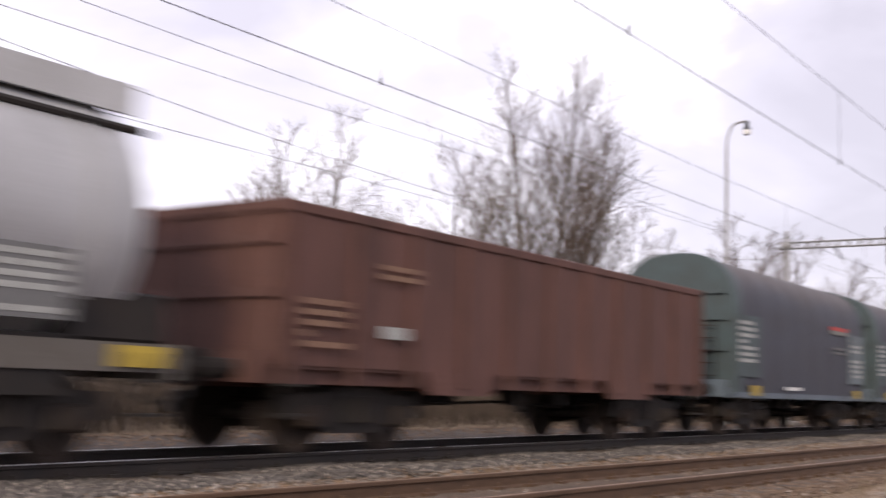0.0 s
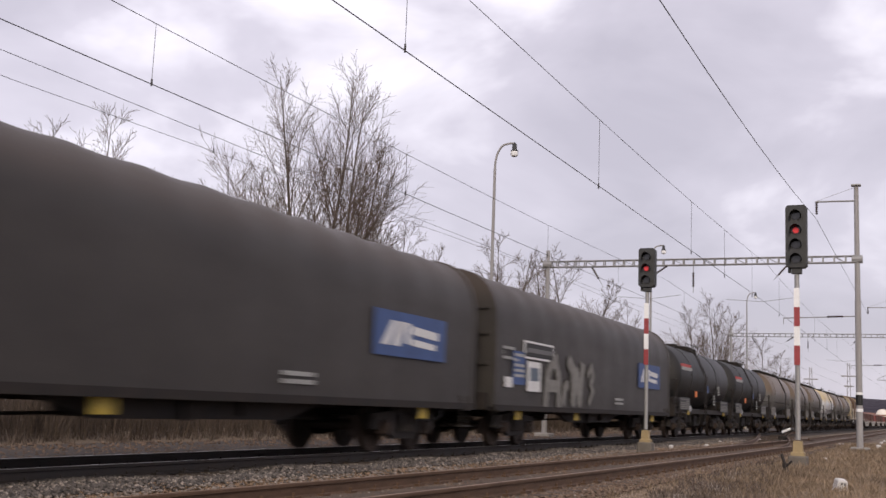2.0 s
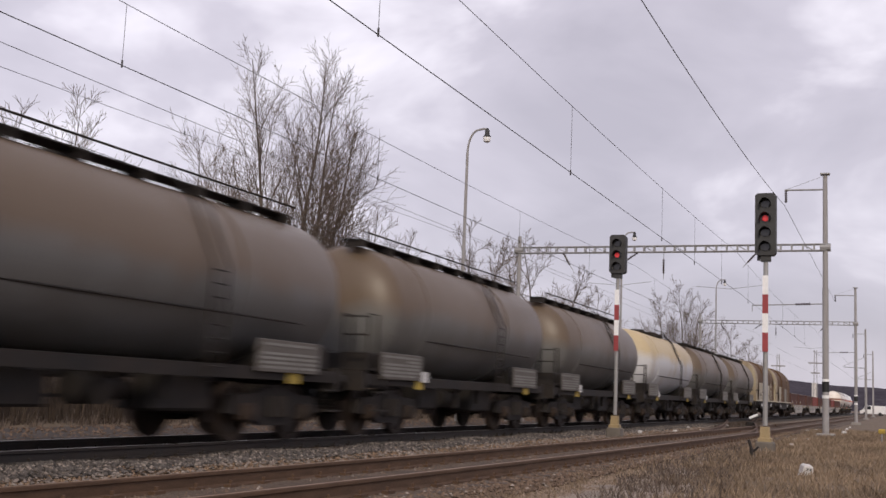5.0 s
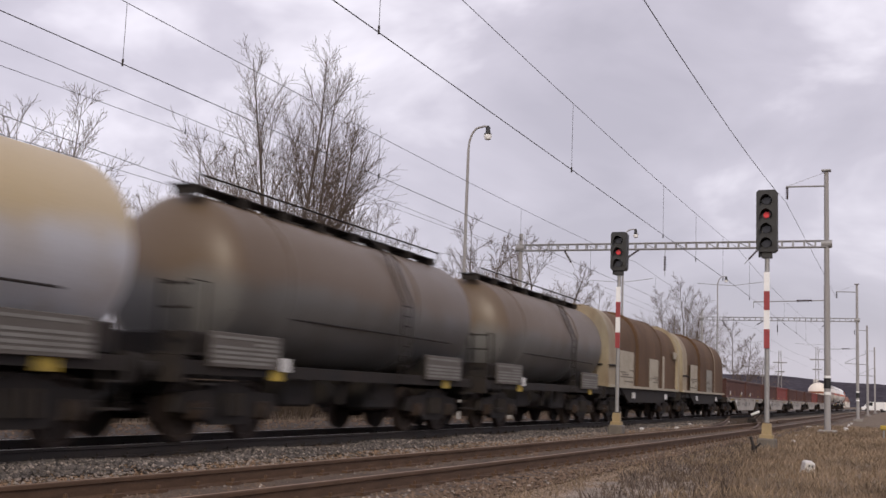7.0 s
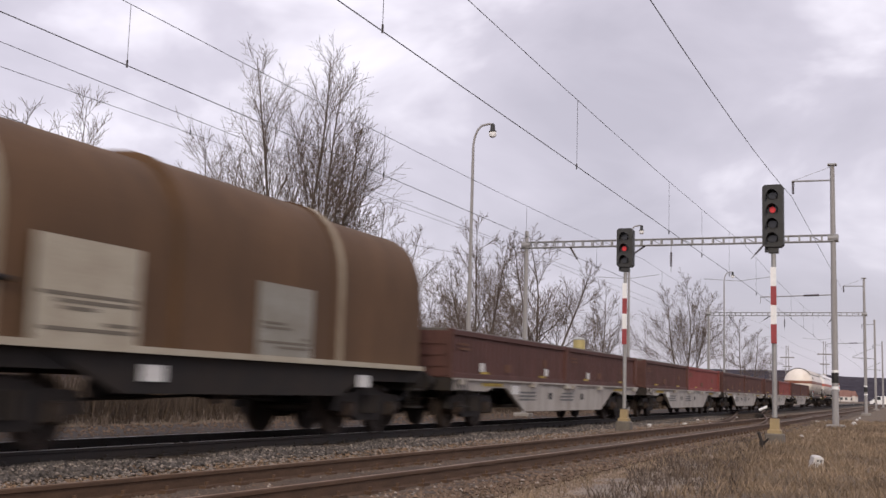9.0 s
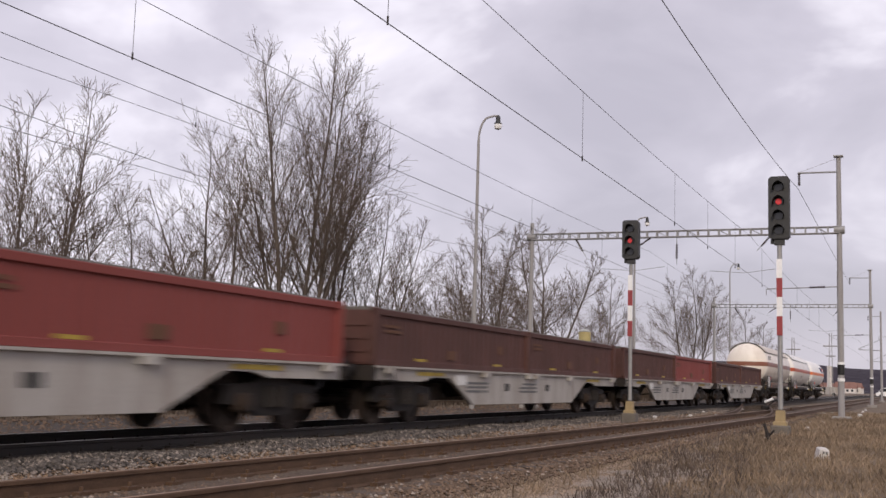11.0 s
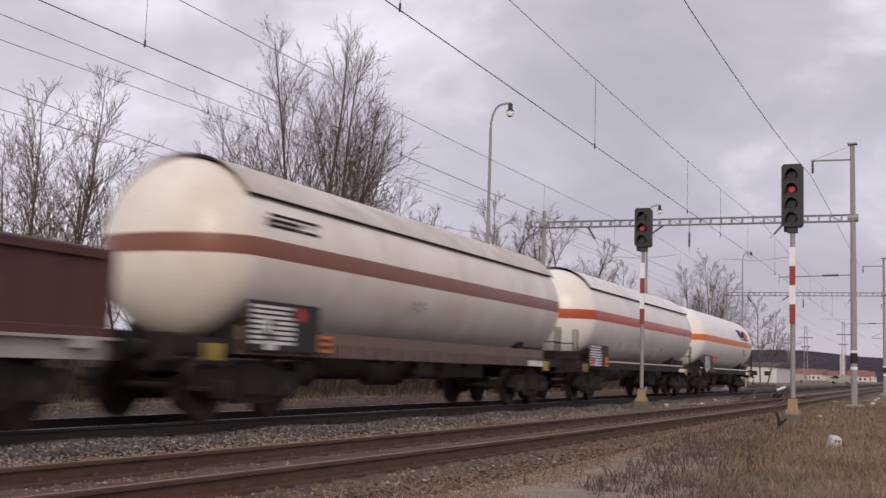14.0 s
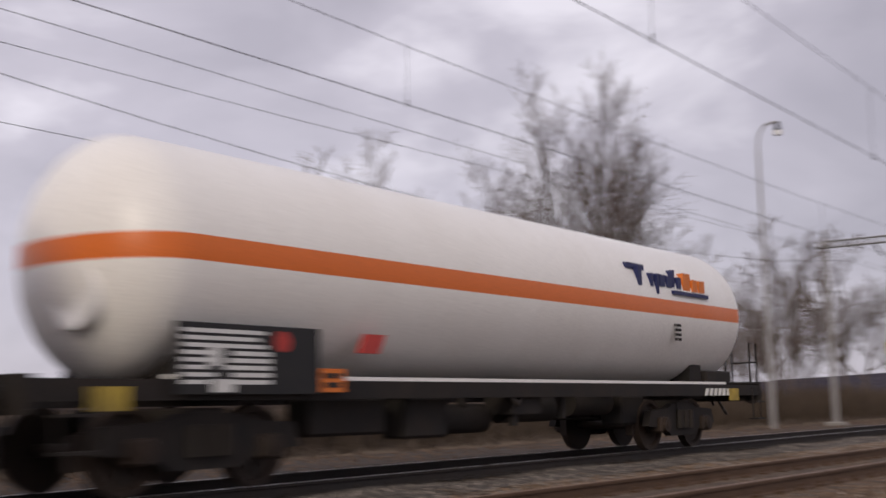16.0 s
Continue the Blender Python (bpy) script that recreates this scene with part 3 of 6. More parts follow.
def tarp_wagon(L, teal):
    tarp = M_TARPBLUE if teal else M_TARPGREY
    end = M_TEAL if teal else M_TARPGREY
    w = start_wagon("tarpaulin_wagon", "dark blue tarpaulin hood wagon with teal end walls" if teal else "long dark grey tarpaulin hood wagon with blue signs",
                    "wagons of the goods train", L, M_BLUEFRAME if teal else M_FRAME, (0.86, 1.1), 2.0 if teal else 2.9)
    yh, zs, zt = 1.42, 2.85, 4.14
    a, b = 0.75, L - (0.75 if teal else 0.5)
    bm = B()
    hood(bm, a + 0.35, b - 0.1, yh, zs, zt, 0.97, int(L / 1.6), 0.035)
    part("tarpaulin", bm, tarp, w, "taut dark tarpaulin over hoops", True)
    for x, d in ((a, 1), (b, -1)):
        bm = B()
        hood(bm, x, x + d * (0.42 if d > 0 else 0.12), yh + 0.02, zs + 0.02, zt + 0.03, 0.95, 1)
        part("end_wall", bm, end, w, "", True)
        bm = B()
        for z in (1.9, 2.6, 3.2):
            box(bm, x - d * 0.05 - 0.03, x - d * 0.05 + 0.03, -1.25, 1.25, z, z + 0.07)
        part("end_stiffener", bm, end, w)
        bm = B()
        for y in (-1.0, -0.55):
            pipe(bm, [(x - d * 0.12, y, 1.2), (x - d * 0.12, y, 2.6)], 0.02, 6)
        for k in range(5):
            pipe(bm, [(x - d * 0.12, -1.0, 1.35 + 0.28 * k), (x - d * 0.12, -0.55, 1.35 + 0.28 * k)], 0.016, 6)
        part("end_ladder", bm, M_FRAME, w)
    bm = B()
    box(bm, a, b, -yh - 0.05, -yh + 0.03, 0.87, 1.0)
    part("side_rail", bm, M_BLUEFRAME if teal else M_FRAME, w)
    rng = random.Random(5)
    y = -yh - 0.022
    if teal:
        for x0, x1 in ((a + 0.05, a + 1.55), (b - 1.5, b - 0.05)):
            bm = B()
            box(bm, x0, x1, y - 0.02, y + 0.015, 1.35, 2.75)
            p = part("end_panel", bm, M_TEAL if x0 < 3 else M_SIDEPANEL, w, "steel side panel with pale lettering")
            bm = B()
            bars(bm, x0 + 0.15, x1 - 0.3, 1.5, 2.65, y - 0.02, 8, rng)
            part("lettering", bm, M_PALE, p)
        sign(w, b - 3.2, b - 1.7, 2.8, 2.9, y, M_RED, rng)
        sign(w, b - 3.2, b - 1.7, 2.69, 2.795, y, M_DIMPALE, rng)
        letters(w, b - 3.1, b - 1.8, 2.12, 2.36, y, 2, M_MUTED, 6)
        for x in (a + 0.9, b - 1.2):
            sign(w, x, x + 0.5, 0.93, 1.16, -1.49, M_YELLOW, rng)
        letters(w, 4.0, 5.2, 1.05, 1.2, -1.49, 1, M_WHITE, 7)
    else:
        letters(w, 1.2, 2.0, 2.05, 2.4, y, 3, M_PALE, 8)
        sign(w, 1.9, 2.75, 1.5, 2.3, y, M_BLUE, rng, M_PALE, 6)
        p = sign(w, 2.65, 4.95, 2.16, 2.6, y, M_WHITE, rng, label="dark plate in a white border")
        bm = B()
        box(bm, 2.72, 4.88, y - 0.018, y - 0.012, 2.21, 2.55)
        q = part("plate", bm, M_BLACK, p)
        bm = B()
        bars(bm, 2.8, 4.8, 2.25, 2.5, y - 0.018, 1, rng, 1.0)
        part("lettering", bm, M_MUTED, q)
        p = sign(w, 2.95, 3.95, 1.36, 2.1, y, M_WHITE, rng)
        bm = B()
        box(bm, 3.12, 3.78, y - 0.016, y - 0.012, 1.62, 1.95)
        part("picture_field", bm, M_MUTEDINK, p)
        sign(w, 1.35, 1.85, 1.42, 1.66, y, M_WHITE, rng)
        p = sign(w, L - 5.4, L - 2.2, 1.8, 2.64, y, M_BLUE, rng, label="blue sign with white lettering shapes")
        q = L - 5.1
        for out in ([(q, 2.0), (q + 0.28, 2.0), (q + 0.62, 2.46), (q + 0.4, 2.46)], [(q + 0.45, 2.0), (q + 0.75, 2.0), (q + 0.95, 2.46), (q + 0.7, 2.46)], [(q + 1.0, 2.06), (q + 1.2, 2.06), (q + 1.2, 2.46), (q + 1.0, 2.46)],
                    [(q + 1.3, 2.26), (q + 2.5, 2.2), (q + 2.5, 2.36), (q + 1.3, 2.42)], [(q + 1.3, 2.04), (q + 2.4, 2.0), (q + 2.4, 2.12), (q + 1.3, 2.17)]):
            bm = B()
            prism(bm, out, y - 0.02, y - 0.012)
            part("letter_shape", bm, M_WHITE, p)
        letters(w, L - 8.4, L - 7.4, 1.15, 1.4, y, 2, M_PALE, 9)
        for x in (a + 1.6, 7.2, L - 3.2):
            sign(w, x, x + 0.42, 0.66, 0.9, -1.36, M_YELLOW, rng)
        bm = B()
        prism(bm, [(6.0, 1.0), (L - 6.0, 1.0), (L - 7.6, 0.6), (7.6, 0.6)], -1.05, -0.95)
        part("truss_sill", bm, M_FRAME, w)
    return w


def graffiti(w):
    """Pale painted strokes across the tarpaulin."""
    bm = B()
    y = -1.45

    def stroke(pts, r=0.085):
        for (xa, za), (xb, zb) in zip(pts, pts[1:]):
            d = Vector((xb - xa, zb - za)).normalized() * r
            n = Vector((-d.y, d.x))
            prism(bm, [(xa - d.x + n.x, za - d.y + n.y), (xb + d.x + n.x, zb + d.y + n.y), (xb + d.x - n.x, zb + d.y - n.y), (xa - d.x - n.x, za - d.y - n.y)], y - 0.006, y)
    stroke([(4.4, 1.15), (4.5, 1.75), (4.8, 2.15), (5.15, 2.2), (5.42, 1.8), (5.5, 1.15)], 0.17)
    stroke([(4.7, 1.55), (5.3, 1.55)], 0.16)
    stroke([(5.9, 1.2), (6.0, 1.5), (6.2, 1.6)], 0.14)
    stroke([(6.45, 2.2), (6.75, 2.0), (6.8, 1.25), (7.1, 1.9), (7.4, 1.25), (7.65, 2.1)], 0.19)
    stroke([(8.25, 2.0), (8.55, 2.2), (8.75, 1.95), (8.5, 1.7), (8.75, 1.5), (8.4, 1.2)], 0.1)
    part("painted_lettering", bm, M_DIMPALE, w, "pale grey sprayed strokes")


def tank_profile(x0, x1, r, depth, n=7):
    left = []
    for i in range(n + 1):
        a = math.pi / 2 * i / n
        left.append((x0 + depth * (1 - math.cos(a)), max(0.03, r * math.sin(a))))
    return left + [(x1 - (x - x0), rr) for x, rr in reversed(left)]


def cradle(w, x, r, zc, material=None):
    bm = B()
    prism(bm, [(x - 0.3, 1.2), (x + 0.3, 1.2), (x + 0.2, zc - r * 0.6), (x - 0.2, zc - r * 0.6)], -1.0, 1.0)
    part("saddle", bm, material or M_FRAME, w)


def oil_tank(L, paint, label, black=False):
    w = start_wagon("tank_wagon", label, "wagons of the goods train", L, M_FRAME, (1.0, 1.2), 1.9)
    r, zc = 1.33, 2.54
    bm = B()
    lathe_x(bm, tank_profile(1.22, L - 0.4, r, 0.5) if black else tank_profile(1.65, L - 0.25, r, 0.48), 0, zc)
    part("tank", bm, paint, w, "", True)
    for x in (L * 0.28, L * 0.7):
        bm = B()
        lathe_x(bm, [(x - 0.05, r + 0.004), (x - 0.05, r + 0.02), (x + 0.05, r + 0.02), (x + 0.05, r + 0.004)], 0, zc, 40)
        part("weld_hoop", bm, paint, w, "", True)
    for x in (2.4, L - 2.4):
        cradle(w, x, r, zc)
    equipment(w, 4.0, L - 3.9, 81 + black)
    for xa, xb in ((1.0, 2.3), (L - 2.0, L - 0.64)):
        bm = B()
        box(bm, xa, xb, -1.15, 1.15, 1.2, 1.62, 0.03)
        part("end_saddle", bm, M_FRAME, w, "sooty saddle under the tank")
    bm = B()
    box(bm, 0.64, 1.25, -1.3, 1.3, 1.27, 1.31)
    for y in (-1.25, -0.7):
        pipe(bm, [(0.75, y, 1.29), (0.75, y, 2.35), (1.15, y, 2.35), (1.15, y, 1.29)], 0.025, 6)
    for z in (1.6, 1.95, 2.3):
        pipe(bm, [(0.75, -1.25, z), (0.75, -0.7, z)], 0.02, 6)
    part("end_platform", bm, M_FRAME, w, "end platform with its rail")
    # walkway on top
    wa, wb = (L * 0.42, L * 0.62) if black else (L * 0.44, L * 0.62) if paint is M_CREAMTANK else (1.6, L - 1.2)
    bm = B()
    box(bm, wa, wb, -0.5, -0.1, zc + r + 0.06, zc + r + 0.08)
    for i in range(8):
        x = wa + 0.1 + (wb - wa - 0.2) * i / 7
        box(bm, x - 0.02, x + 0.02, -0.6, -0.12, zc + r - 0.09, zc + r + 0.07)
    part("walkway", bm, M_FRAME, w)
    bm = B()
    pipe(bm, [(wa, -0.66, zc + r + 0.2), (wb, -0.66, zc + r + 0.2)], 0.018, 6)
    for i in range(6):
        x = wa + (wb - wa) * i / 5
        pipe(bm, [(x, -0.66, zc + r + 0.04), (x, -0.66, zc + r + 0.2)], 0.014, 6)
    part("handrail", bm, M_FRAME, w)
    bm = B()
    tube(bm, (L / 2, 0.25, zc + r - 0.05), (L / 2, 0.25, zc + r + 0.22), 0.32, n=18)
    part("manhole", bm, M_FRAME, w)
    bm = B()
    x = L * 0.46 if black else L * 0.63
    for dx in (-0.2, 0.2):
        pipe(bm, [(x + dx, -1.44, 1.0), (x + dx, -1.46, 2.6), (x + dx, -1.02, 3.55), (x + dx, -0.62, zc + r + 0.1)], 0.02, 6)
    for k in range(8):
        pipe(bm, [(x - 0.2, -1.45, 1.15 + k * 0.2), (x + 0.2, -1.45, 1.15 + k * 0.2)], 0.014, 6)
    part("ladder", bm, M_FRAME, w)
    bm = B()
    pipe(bm, [(2.0, -1.15, 2.0), (L - 2.0, -1.35, 1.95)], 0.02, 6)
    part("heating_pipe", bm, M_FRAME, w)
    bm = B()
    tube(bm, (L / 2, -1.05, 1.0), (L / 2, 1.05, 1.0), 0.09, n=10)
    tube(bm, (L / 2, 0, 0.9), (L / 2, 0, 1.3), 0.2, n=12)
    part("outlet_pipe", bm, M_FRAME, w)
    rng = random.Random(11)
    y = -1.36
    for x in (1.1, L - 3.35):
        bm = B()
        box(bm, x, x + 2.0, y - 0.03, y, 1.12, 1.64, 0.01)
        p = part("data_board", bm, M_DULLBOARD if not black else M_BLACK, w, "data board with bars of small writing")
        bm = B()
        bars(bm, x + 0.06, x + 1.94, 1.16, 1.6, y - 0.03, 6, rng)
        part("lettering", bm, M_DIMPALE, p)
    sign(w, 3.15, 3.45, 1.1, 1.32, y, M_WHITE, rng)
    if black:
        sign(w, 1.8, 3.9, 2.9, 3.02, -1.27, M_RED, rng, name="red_sign")
        sign(w, 1.8, 3.9, 2.76, 2.895, -1.31, M_PALE, rng)
        sign(w, 4.5, 4.9, 1.7, 1.95, -1.33, M_ORANGE, rng, label="orange hazard plate", name="hazard_plate")
        sign(w, 6.9, 7.2, 1.95, 2.25, -1.4, M_BLUE, rng)
        sign(w, 9.6, 10.0, 1.9, 2.3, -1.4, M_PALE, rng, M_BLACK, 3)
        letters(w, 8.9, 9.4, 1.4, 1.9, -1.3, 4, M_PALE, 15)
    for x in (2.9, L - 2.3):
        sign(w, x, x + 0.4, 0.95, 1.18, -1.32, M_YELLOW, rng)
    return w


def gas_tank(kind):
    L = 18.4
    label = ("dusty white gas tank wagon with brown belt and sunshade", "white gas tank wagon with red belt and sunshade", "clean white gas tank wagon with orange belt")[kind]
    w = start_wagon("gas_tank_wagon", label, "wagons of the goods train", L, M_FRAME, (1.0, 1.22), 2.6, (16.0, 16.25, 14.6)[kind])
    r, zc = 1.42, 2.62
    bm = B()
    lathe_x(bm, tank_profile(1.55, L - (0.95 if kind == 2 else 0.4), r, 0.85, 9), 0, zc, 56)
    part("tank", bm, M_GAS[kind], w, "", True)
    for x in (3.0, L - 3.0):
        cradle(w, x, r, zc)
    for xa in (1.5 if kind == 1 else 2.5, L - 2.7):
        bm = B()
        box(bm, xa, xa + 1.2, -1.1, 1.1, 1.22, 1.5, 0.03)
        part("end_saddle", bm, M_FRAME, w, "sooty saddle under the tank")
    bm = B()
    box(bm, 2.2, L - 2.2, -1.28, -1.2, 1.22, 1.27)
    part("tank_skirt", bm, M_GAS[2] if kind == 2 else M_SHADE, w)
    if kind == 0:
        bm = B()
        box(bm, 2.1, L - 2.1, -1.31, -1.27, 1.0, 1.42)
        part("side_skirt", bm, mat("brown_skirt_paint", (0.2, 0.14, 0.11), 0.7, 0, GRIME, 0.4, 1.5), w, "dull brown skirt along the underframe")
    if kind < 2:
        bm = B()
        a0, a1 = radians(34.5), radians(145.5)
        for rr in (r + 0.04, r + 0.075):
            lathe_x(bm, [(2.3, rr), (L - 1.15, rr)], 0, zc, 22, a0, a1)
        part("sunshade", bm, M_SHADE if kind == 0 else M_GAS[1], w, "curved sunshade plate over the tank", True)
        bm = B()
        # dark tubes along the edges paint the shaded gap under the plate
        for a in (a0, a1):
            c, s = math.cos(a), math.sin(a)
            tube(bm, (2.3, (r + 0.045) * c, zc + (r + 0.045) * s), (L - 1.15, (r + 0.045) * c, zc + (r + 0.045) * s), 0.02, n=6)
        for k in range(9):
            x = 2.7 + (L - 5.2) * k / 8
            lathe_x(bm, [(x - 0.03, r + 0.005), (x - 0.03, r + 0.038), (x + 0.03, r + 0.038), (x + 0.03, r + 0.005)], 0, zc, 16, a0, a1)
        part("sunshade_bracket", bm, M_FRAME, w)
    equipment(w, 4.6, L - 4.4, 91 + kind)
    rng = random.Random(21 + kind)
    # data board beside the front bogie
    bm = B()
    q = -0.5 if kind == 1 else 0.0
    box(bm, 2.2 + q, 4.3 + q, -1.40, -1.36, 1.06, 1.72 if kind == 1 else 1.82)
    p = part("data_board", bm, M_BLACK, w, "black data board with white bars of writing")
    bm = B()
    for k in range(8):
        z = (1.66 if kind == 1 else 1.735) - 0.078 * k
        long = k < 3
        box(bm, 2.26 + q, (3.45 if long else 2.72) - 0.1 * (k % 2) + q, -1.406, -1.40, z - 0.022, z + 0.022)
        if not long:
            box(bm, 2.95 - 0.06 * (k % 3) + q, 3.52 + q, -1.406, -1.40, z - 0.024, z + 0.024)
        if k in (3, 4):
            box(bm, 2.62 + q, 2.8 + q, -1.408, -1.406, z - 0.06, z + 0.06)
    part("lettering", bm, M_WHITE, p)
    bm = B()
    box(bm, 2.68 + q, 2.98 + q, -1.409, -1.40, 1.08, 1.22)
    part("white_field", bm, M_WHITE, p)
    bm = B()
    tube(bm, (3.7, -1.415, 1.65), (3.7, -1.40, 1.65), 0.12, n=18) if kind != 1 else box(bm, 1.95, 2.2, -1.415, -1.40, 1.1, 1.34)
    part("red_disc" if kind != 1 else "red_field", bm, M_RED, p)
    sign(w, 4.33 + q * 2, 4.75 + q * 2, 1.08, 1.36, -1.42 if kind == 1 else -1.38, M_ORANGE, rng, M_BLACK, 2, "orange hazard plate", "hazard_plate")
    if kind == 2:
        bm = B()
        prism(bm, [(5.05, 1.56), (5.42, 1.56), (5.56, 1.8), (5.19, 1.8)], -1.36, -1.30)
        part("hazard_diamond", bm, M_RED, w)
    if kind == 2:
        # the maker's mark, as plain shapes
        bm = B()
        yy = lambda z: -math.sqrt(max(0.01, r * r - (z - zc) ** 2)) - 0.02
        for k, (xa, xb, za, zb) in enumerate(((xa - 1.3, xb - 1.3, za - 0.2, zb - 0.2) for xa, xb, za, zb in ((13.45, 14.1, 3.46, 3.56), (13.72, 13.86, 3.16, 3.5), (14.2, 14.28, 3.18, 3.42), (14.38, 14.46, 3.05, 3.42), (14.55, 14.75, 3.2, 3.42), (14.85, 15.05, 3.2, 3.42), (15.12, 15.2, 3.2, 3.55), (15.28, 15.42, 3.2, 3.42), (15.0, 16.5, 3.08, 3.15)))):
            box(bm, xa, xb, yy((za + zb) / 2) - 0.035, yy((za + zb) / 2) + 0.1, za, zb)
        part("maker_mark", bm, M_NAVY, w, "navy mark of plain shapes")
        bm = B()
        for xa, xb, za, zb in ((14.25, 14.55, 2.99, 3.32), (14.62, 14.82, 2.99, 3.22), (14.9, 15.15, 2.99, 3.22)):
            box(bm, xa, xb, yy((za + zb) / 2) - 0.035, yy((za + zb) / 2) + 0.1, za, zb)
        part("maker_mark", bm, M_ORANGE, w, "orange mark of plain shapes")
        letters(w, 13.7, 14.0, 2.0, 2.35, -1.41, 4, M_FRAME, 31)
        bm = B()
        lathe_x(bm, [(1.66, 0.26), (1.63, 0.3), (1.63, 0.37), (1.68, 0.38), (1.95, 0.38)], -0.38, 2.12, 28)
        part("end_manhole", bm, M_GAS[2], w, "", True)
    else:
        if kind == 0:
            letters(w, 2.6, 4.2, 2.95, 3.2, -1.38, 3, M_FRAME, 30)
        letters(w, 8.0, 8.6, 2.0, 2.2, -1.4, 2, M_PALE, 33)
    for x in (1.2, L - 2.2):
        sign(w, x, x + 0.45, 0.9, 1.14, -1.34, M_YELLOW, rng)
    bm = B()
    for k in range(7):
        x = L - 3.3 + k * 0.2
        prism(bm, [(x, 1.0), (x + 0.1, 1.0), (x + 0.17, 1.14), (x + 0.07, 1.14)], -1.34, -1.315)
    part("warning_stripes", bm, M_WHITE, w)
    # end platform with its rail
    for x, d in ((0.75, -1), (L - 0.75, 1)):
        if d < 0 and kind != 1:
            continue
        bm = B()
        box(bm, x - 0.3, x + 0.3, -1.3, 1.3, 1.24, 1.28)
        part("end_platform", bm, M_FRAME, w)
        bm = B()
        for y in (-1.25, -0.7):
            pipe(bm, [(x + d * 0.25, y, 1.26), (x + d * 0.25, y, 2.1), (x - d * 0.1, y, 2.1), (x - d * 0.1, y, 1.26)], 0.022, 6)
        pipe(bm, [(x + d * 0.25, -1.25, 1.7), (x + d * 0.25, -0.7, 1.7)], 0.018, 6)
        part("platform_rail", bm, M_FRAME, w)
    bm = B()
    box(bm, 8.6, 9.4, -1.2, -0.7, 0.75, 1.1)
    pipe(bm, [(8.8, -1.2, 1.0), (8.6, -1.3, 0.9), (8.4, -1.2, 1.1)], 0.04)
    part("valve_box", bm, M_FRAME, w)
    return w


def coil_wagon(second):
    L = 14.0
    w = start_wagon("coil_wagon", "brown coil wagon with rounded hoods, one cream and one grey panel" if second else "brown coil wagon with rounded telescopic hoods and cream panels", "wagons of the goods train", L, M_FRAME, (1.0, 1.24), 2.0)
    bm = B()
    prism(bm, [(2.6, 1.24), (L - 2.6, 1.24), (L - 4.0, 0.72), (4.0, 0.72)], -1.36, -1.28)
    part("deep_sill", bm, M_FRAME, w)
    for a, b, o in ((0.6, 1.75, 0.02), (1.7, 5.2, 0.0), (5.0, 9.6, 0.07), (9.5, L - 0.6, -0.03)):
        bm = B()
        hood(bm, a, b, 1.38 + o, 2.65, 4.07 + o, 1.24, 2)
        part("hood", bm, M_COIL if a > 1 else M_COILEND, w, "rounded brown steel hood" if a > 1 else "worn cream end hood", True)
    for x, wide, paint in ((5.05, 0.14, M_COIL), (9.45, 0.14, M_COIL), (9.6, 0.2, M_COILEND) if second else (L - 0.85, 0.26, M_COILEND)):
        bm = B()
        hood(bm, x, x + wide, 1.475, 2.68, 4.17, 1.24, 1)
        part("hood_rim", bm, paint, w, "", True)
    # the latch bar round the cream end hood and a foot board under it
    bm = B()
    pipe(bm, [(0.56, -1.44, 1.98), (1.2, -1.45, 2.0), (1.95, -1.45, 1.97)], 0.035, 8)
    pipe(bm, [(0.55, -1.2, 2.0), (0.55, 1.2, 2.0)], 0.035, 8)
    part("latch_bar", bm, M_FRAME, w)
    bm = B()
    for y in (-1.0, -0.5, 0.5, 1.0):
        pipe(bm, [(0.57, y, 1.3), (0.57, y, 3.2)], 0.03, 6)
    part("end_rib", bm, M_COILEND, w)
    bm = B()
    box(bm, 0.65, L - 0.65, -1.49, -1.3, 1.24, 1.33)
    part("guide_rail", bm, M_COILPANEL, w)
    rng = random.Random(41 + second)
    y = -1.472
    panels = [(2.25 if second else 1.9, 4.15, 1.33, 2.56, M_COILPANEL), (7.0, 8.7, 1.33, 2.46, M_DULLPANEL if second else M_COILPANEL)]
    if not second:
        panels.append((9.62, 10.0, 1.33, 2.66, M_COILPANEL))
    for x0, x1, z0, z1, paint in panels:
        p = sign(w, x0, x1, z0, z1, y, paint, rng)
        if x1 - x0 > 1:
            bm = B()
            bars(bm, x0 + 0.1, x1 - 0.1, z0 + 0.1, z0 + 0.55 * (z1 - z0), y - 0.012, 7, rng, 0.5)
            part("lettering", bm, M_GRIMEINK, p)
    if not second:
        sign(w, 12.2, 13.0, 2.66, 2.95, y + 0.04, M_COILPANEL, rng)
    for x in (4.4, 10.6):
        sign(w, x, x + 0.5, 0.88, 1.1, -1.38, M_WHITE, rng)
    return w


M_DULLPANEL = mat("worn_grey_panel", (0.3, 0.29, 0.25), 0.65, 0.0, (0.17, 0.14, 0.1), 0.6, 2.0)
M_GRIMEINK = mat("faded_ink", (0.16, 0.14, 0.11), 0.8, 0, bump=0)


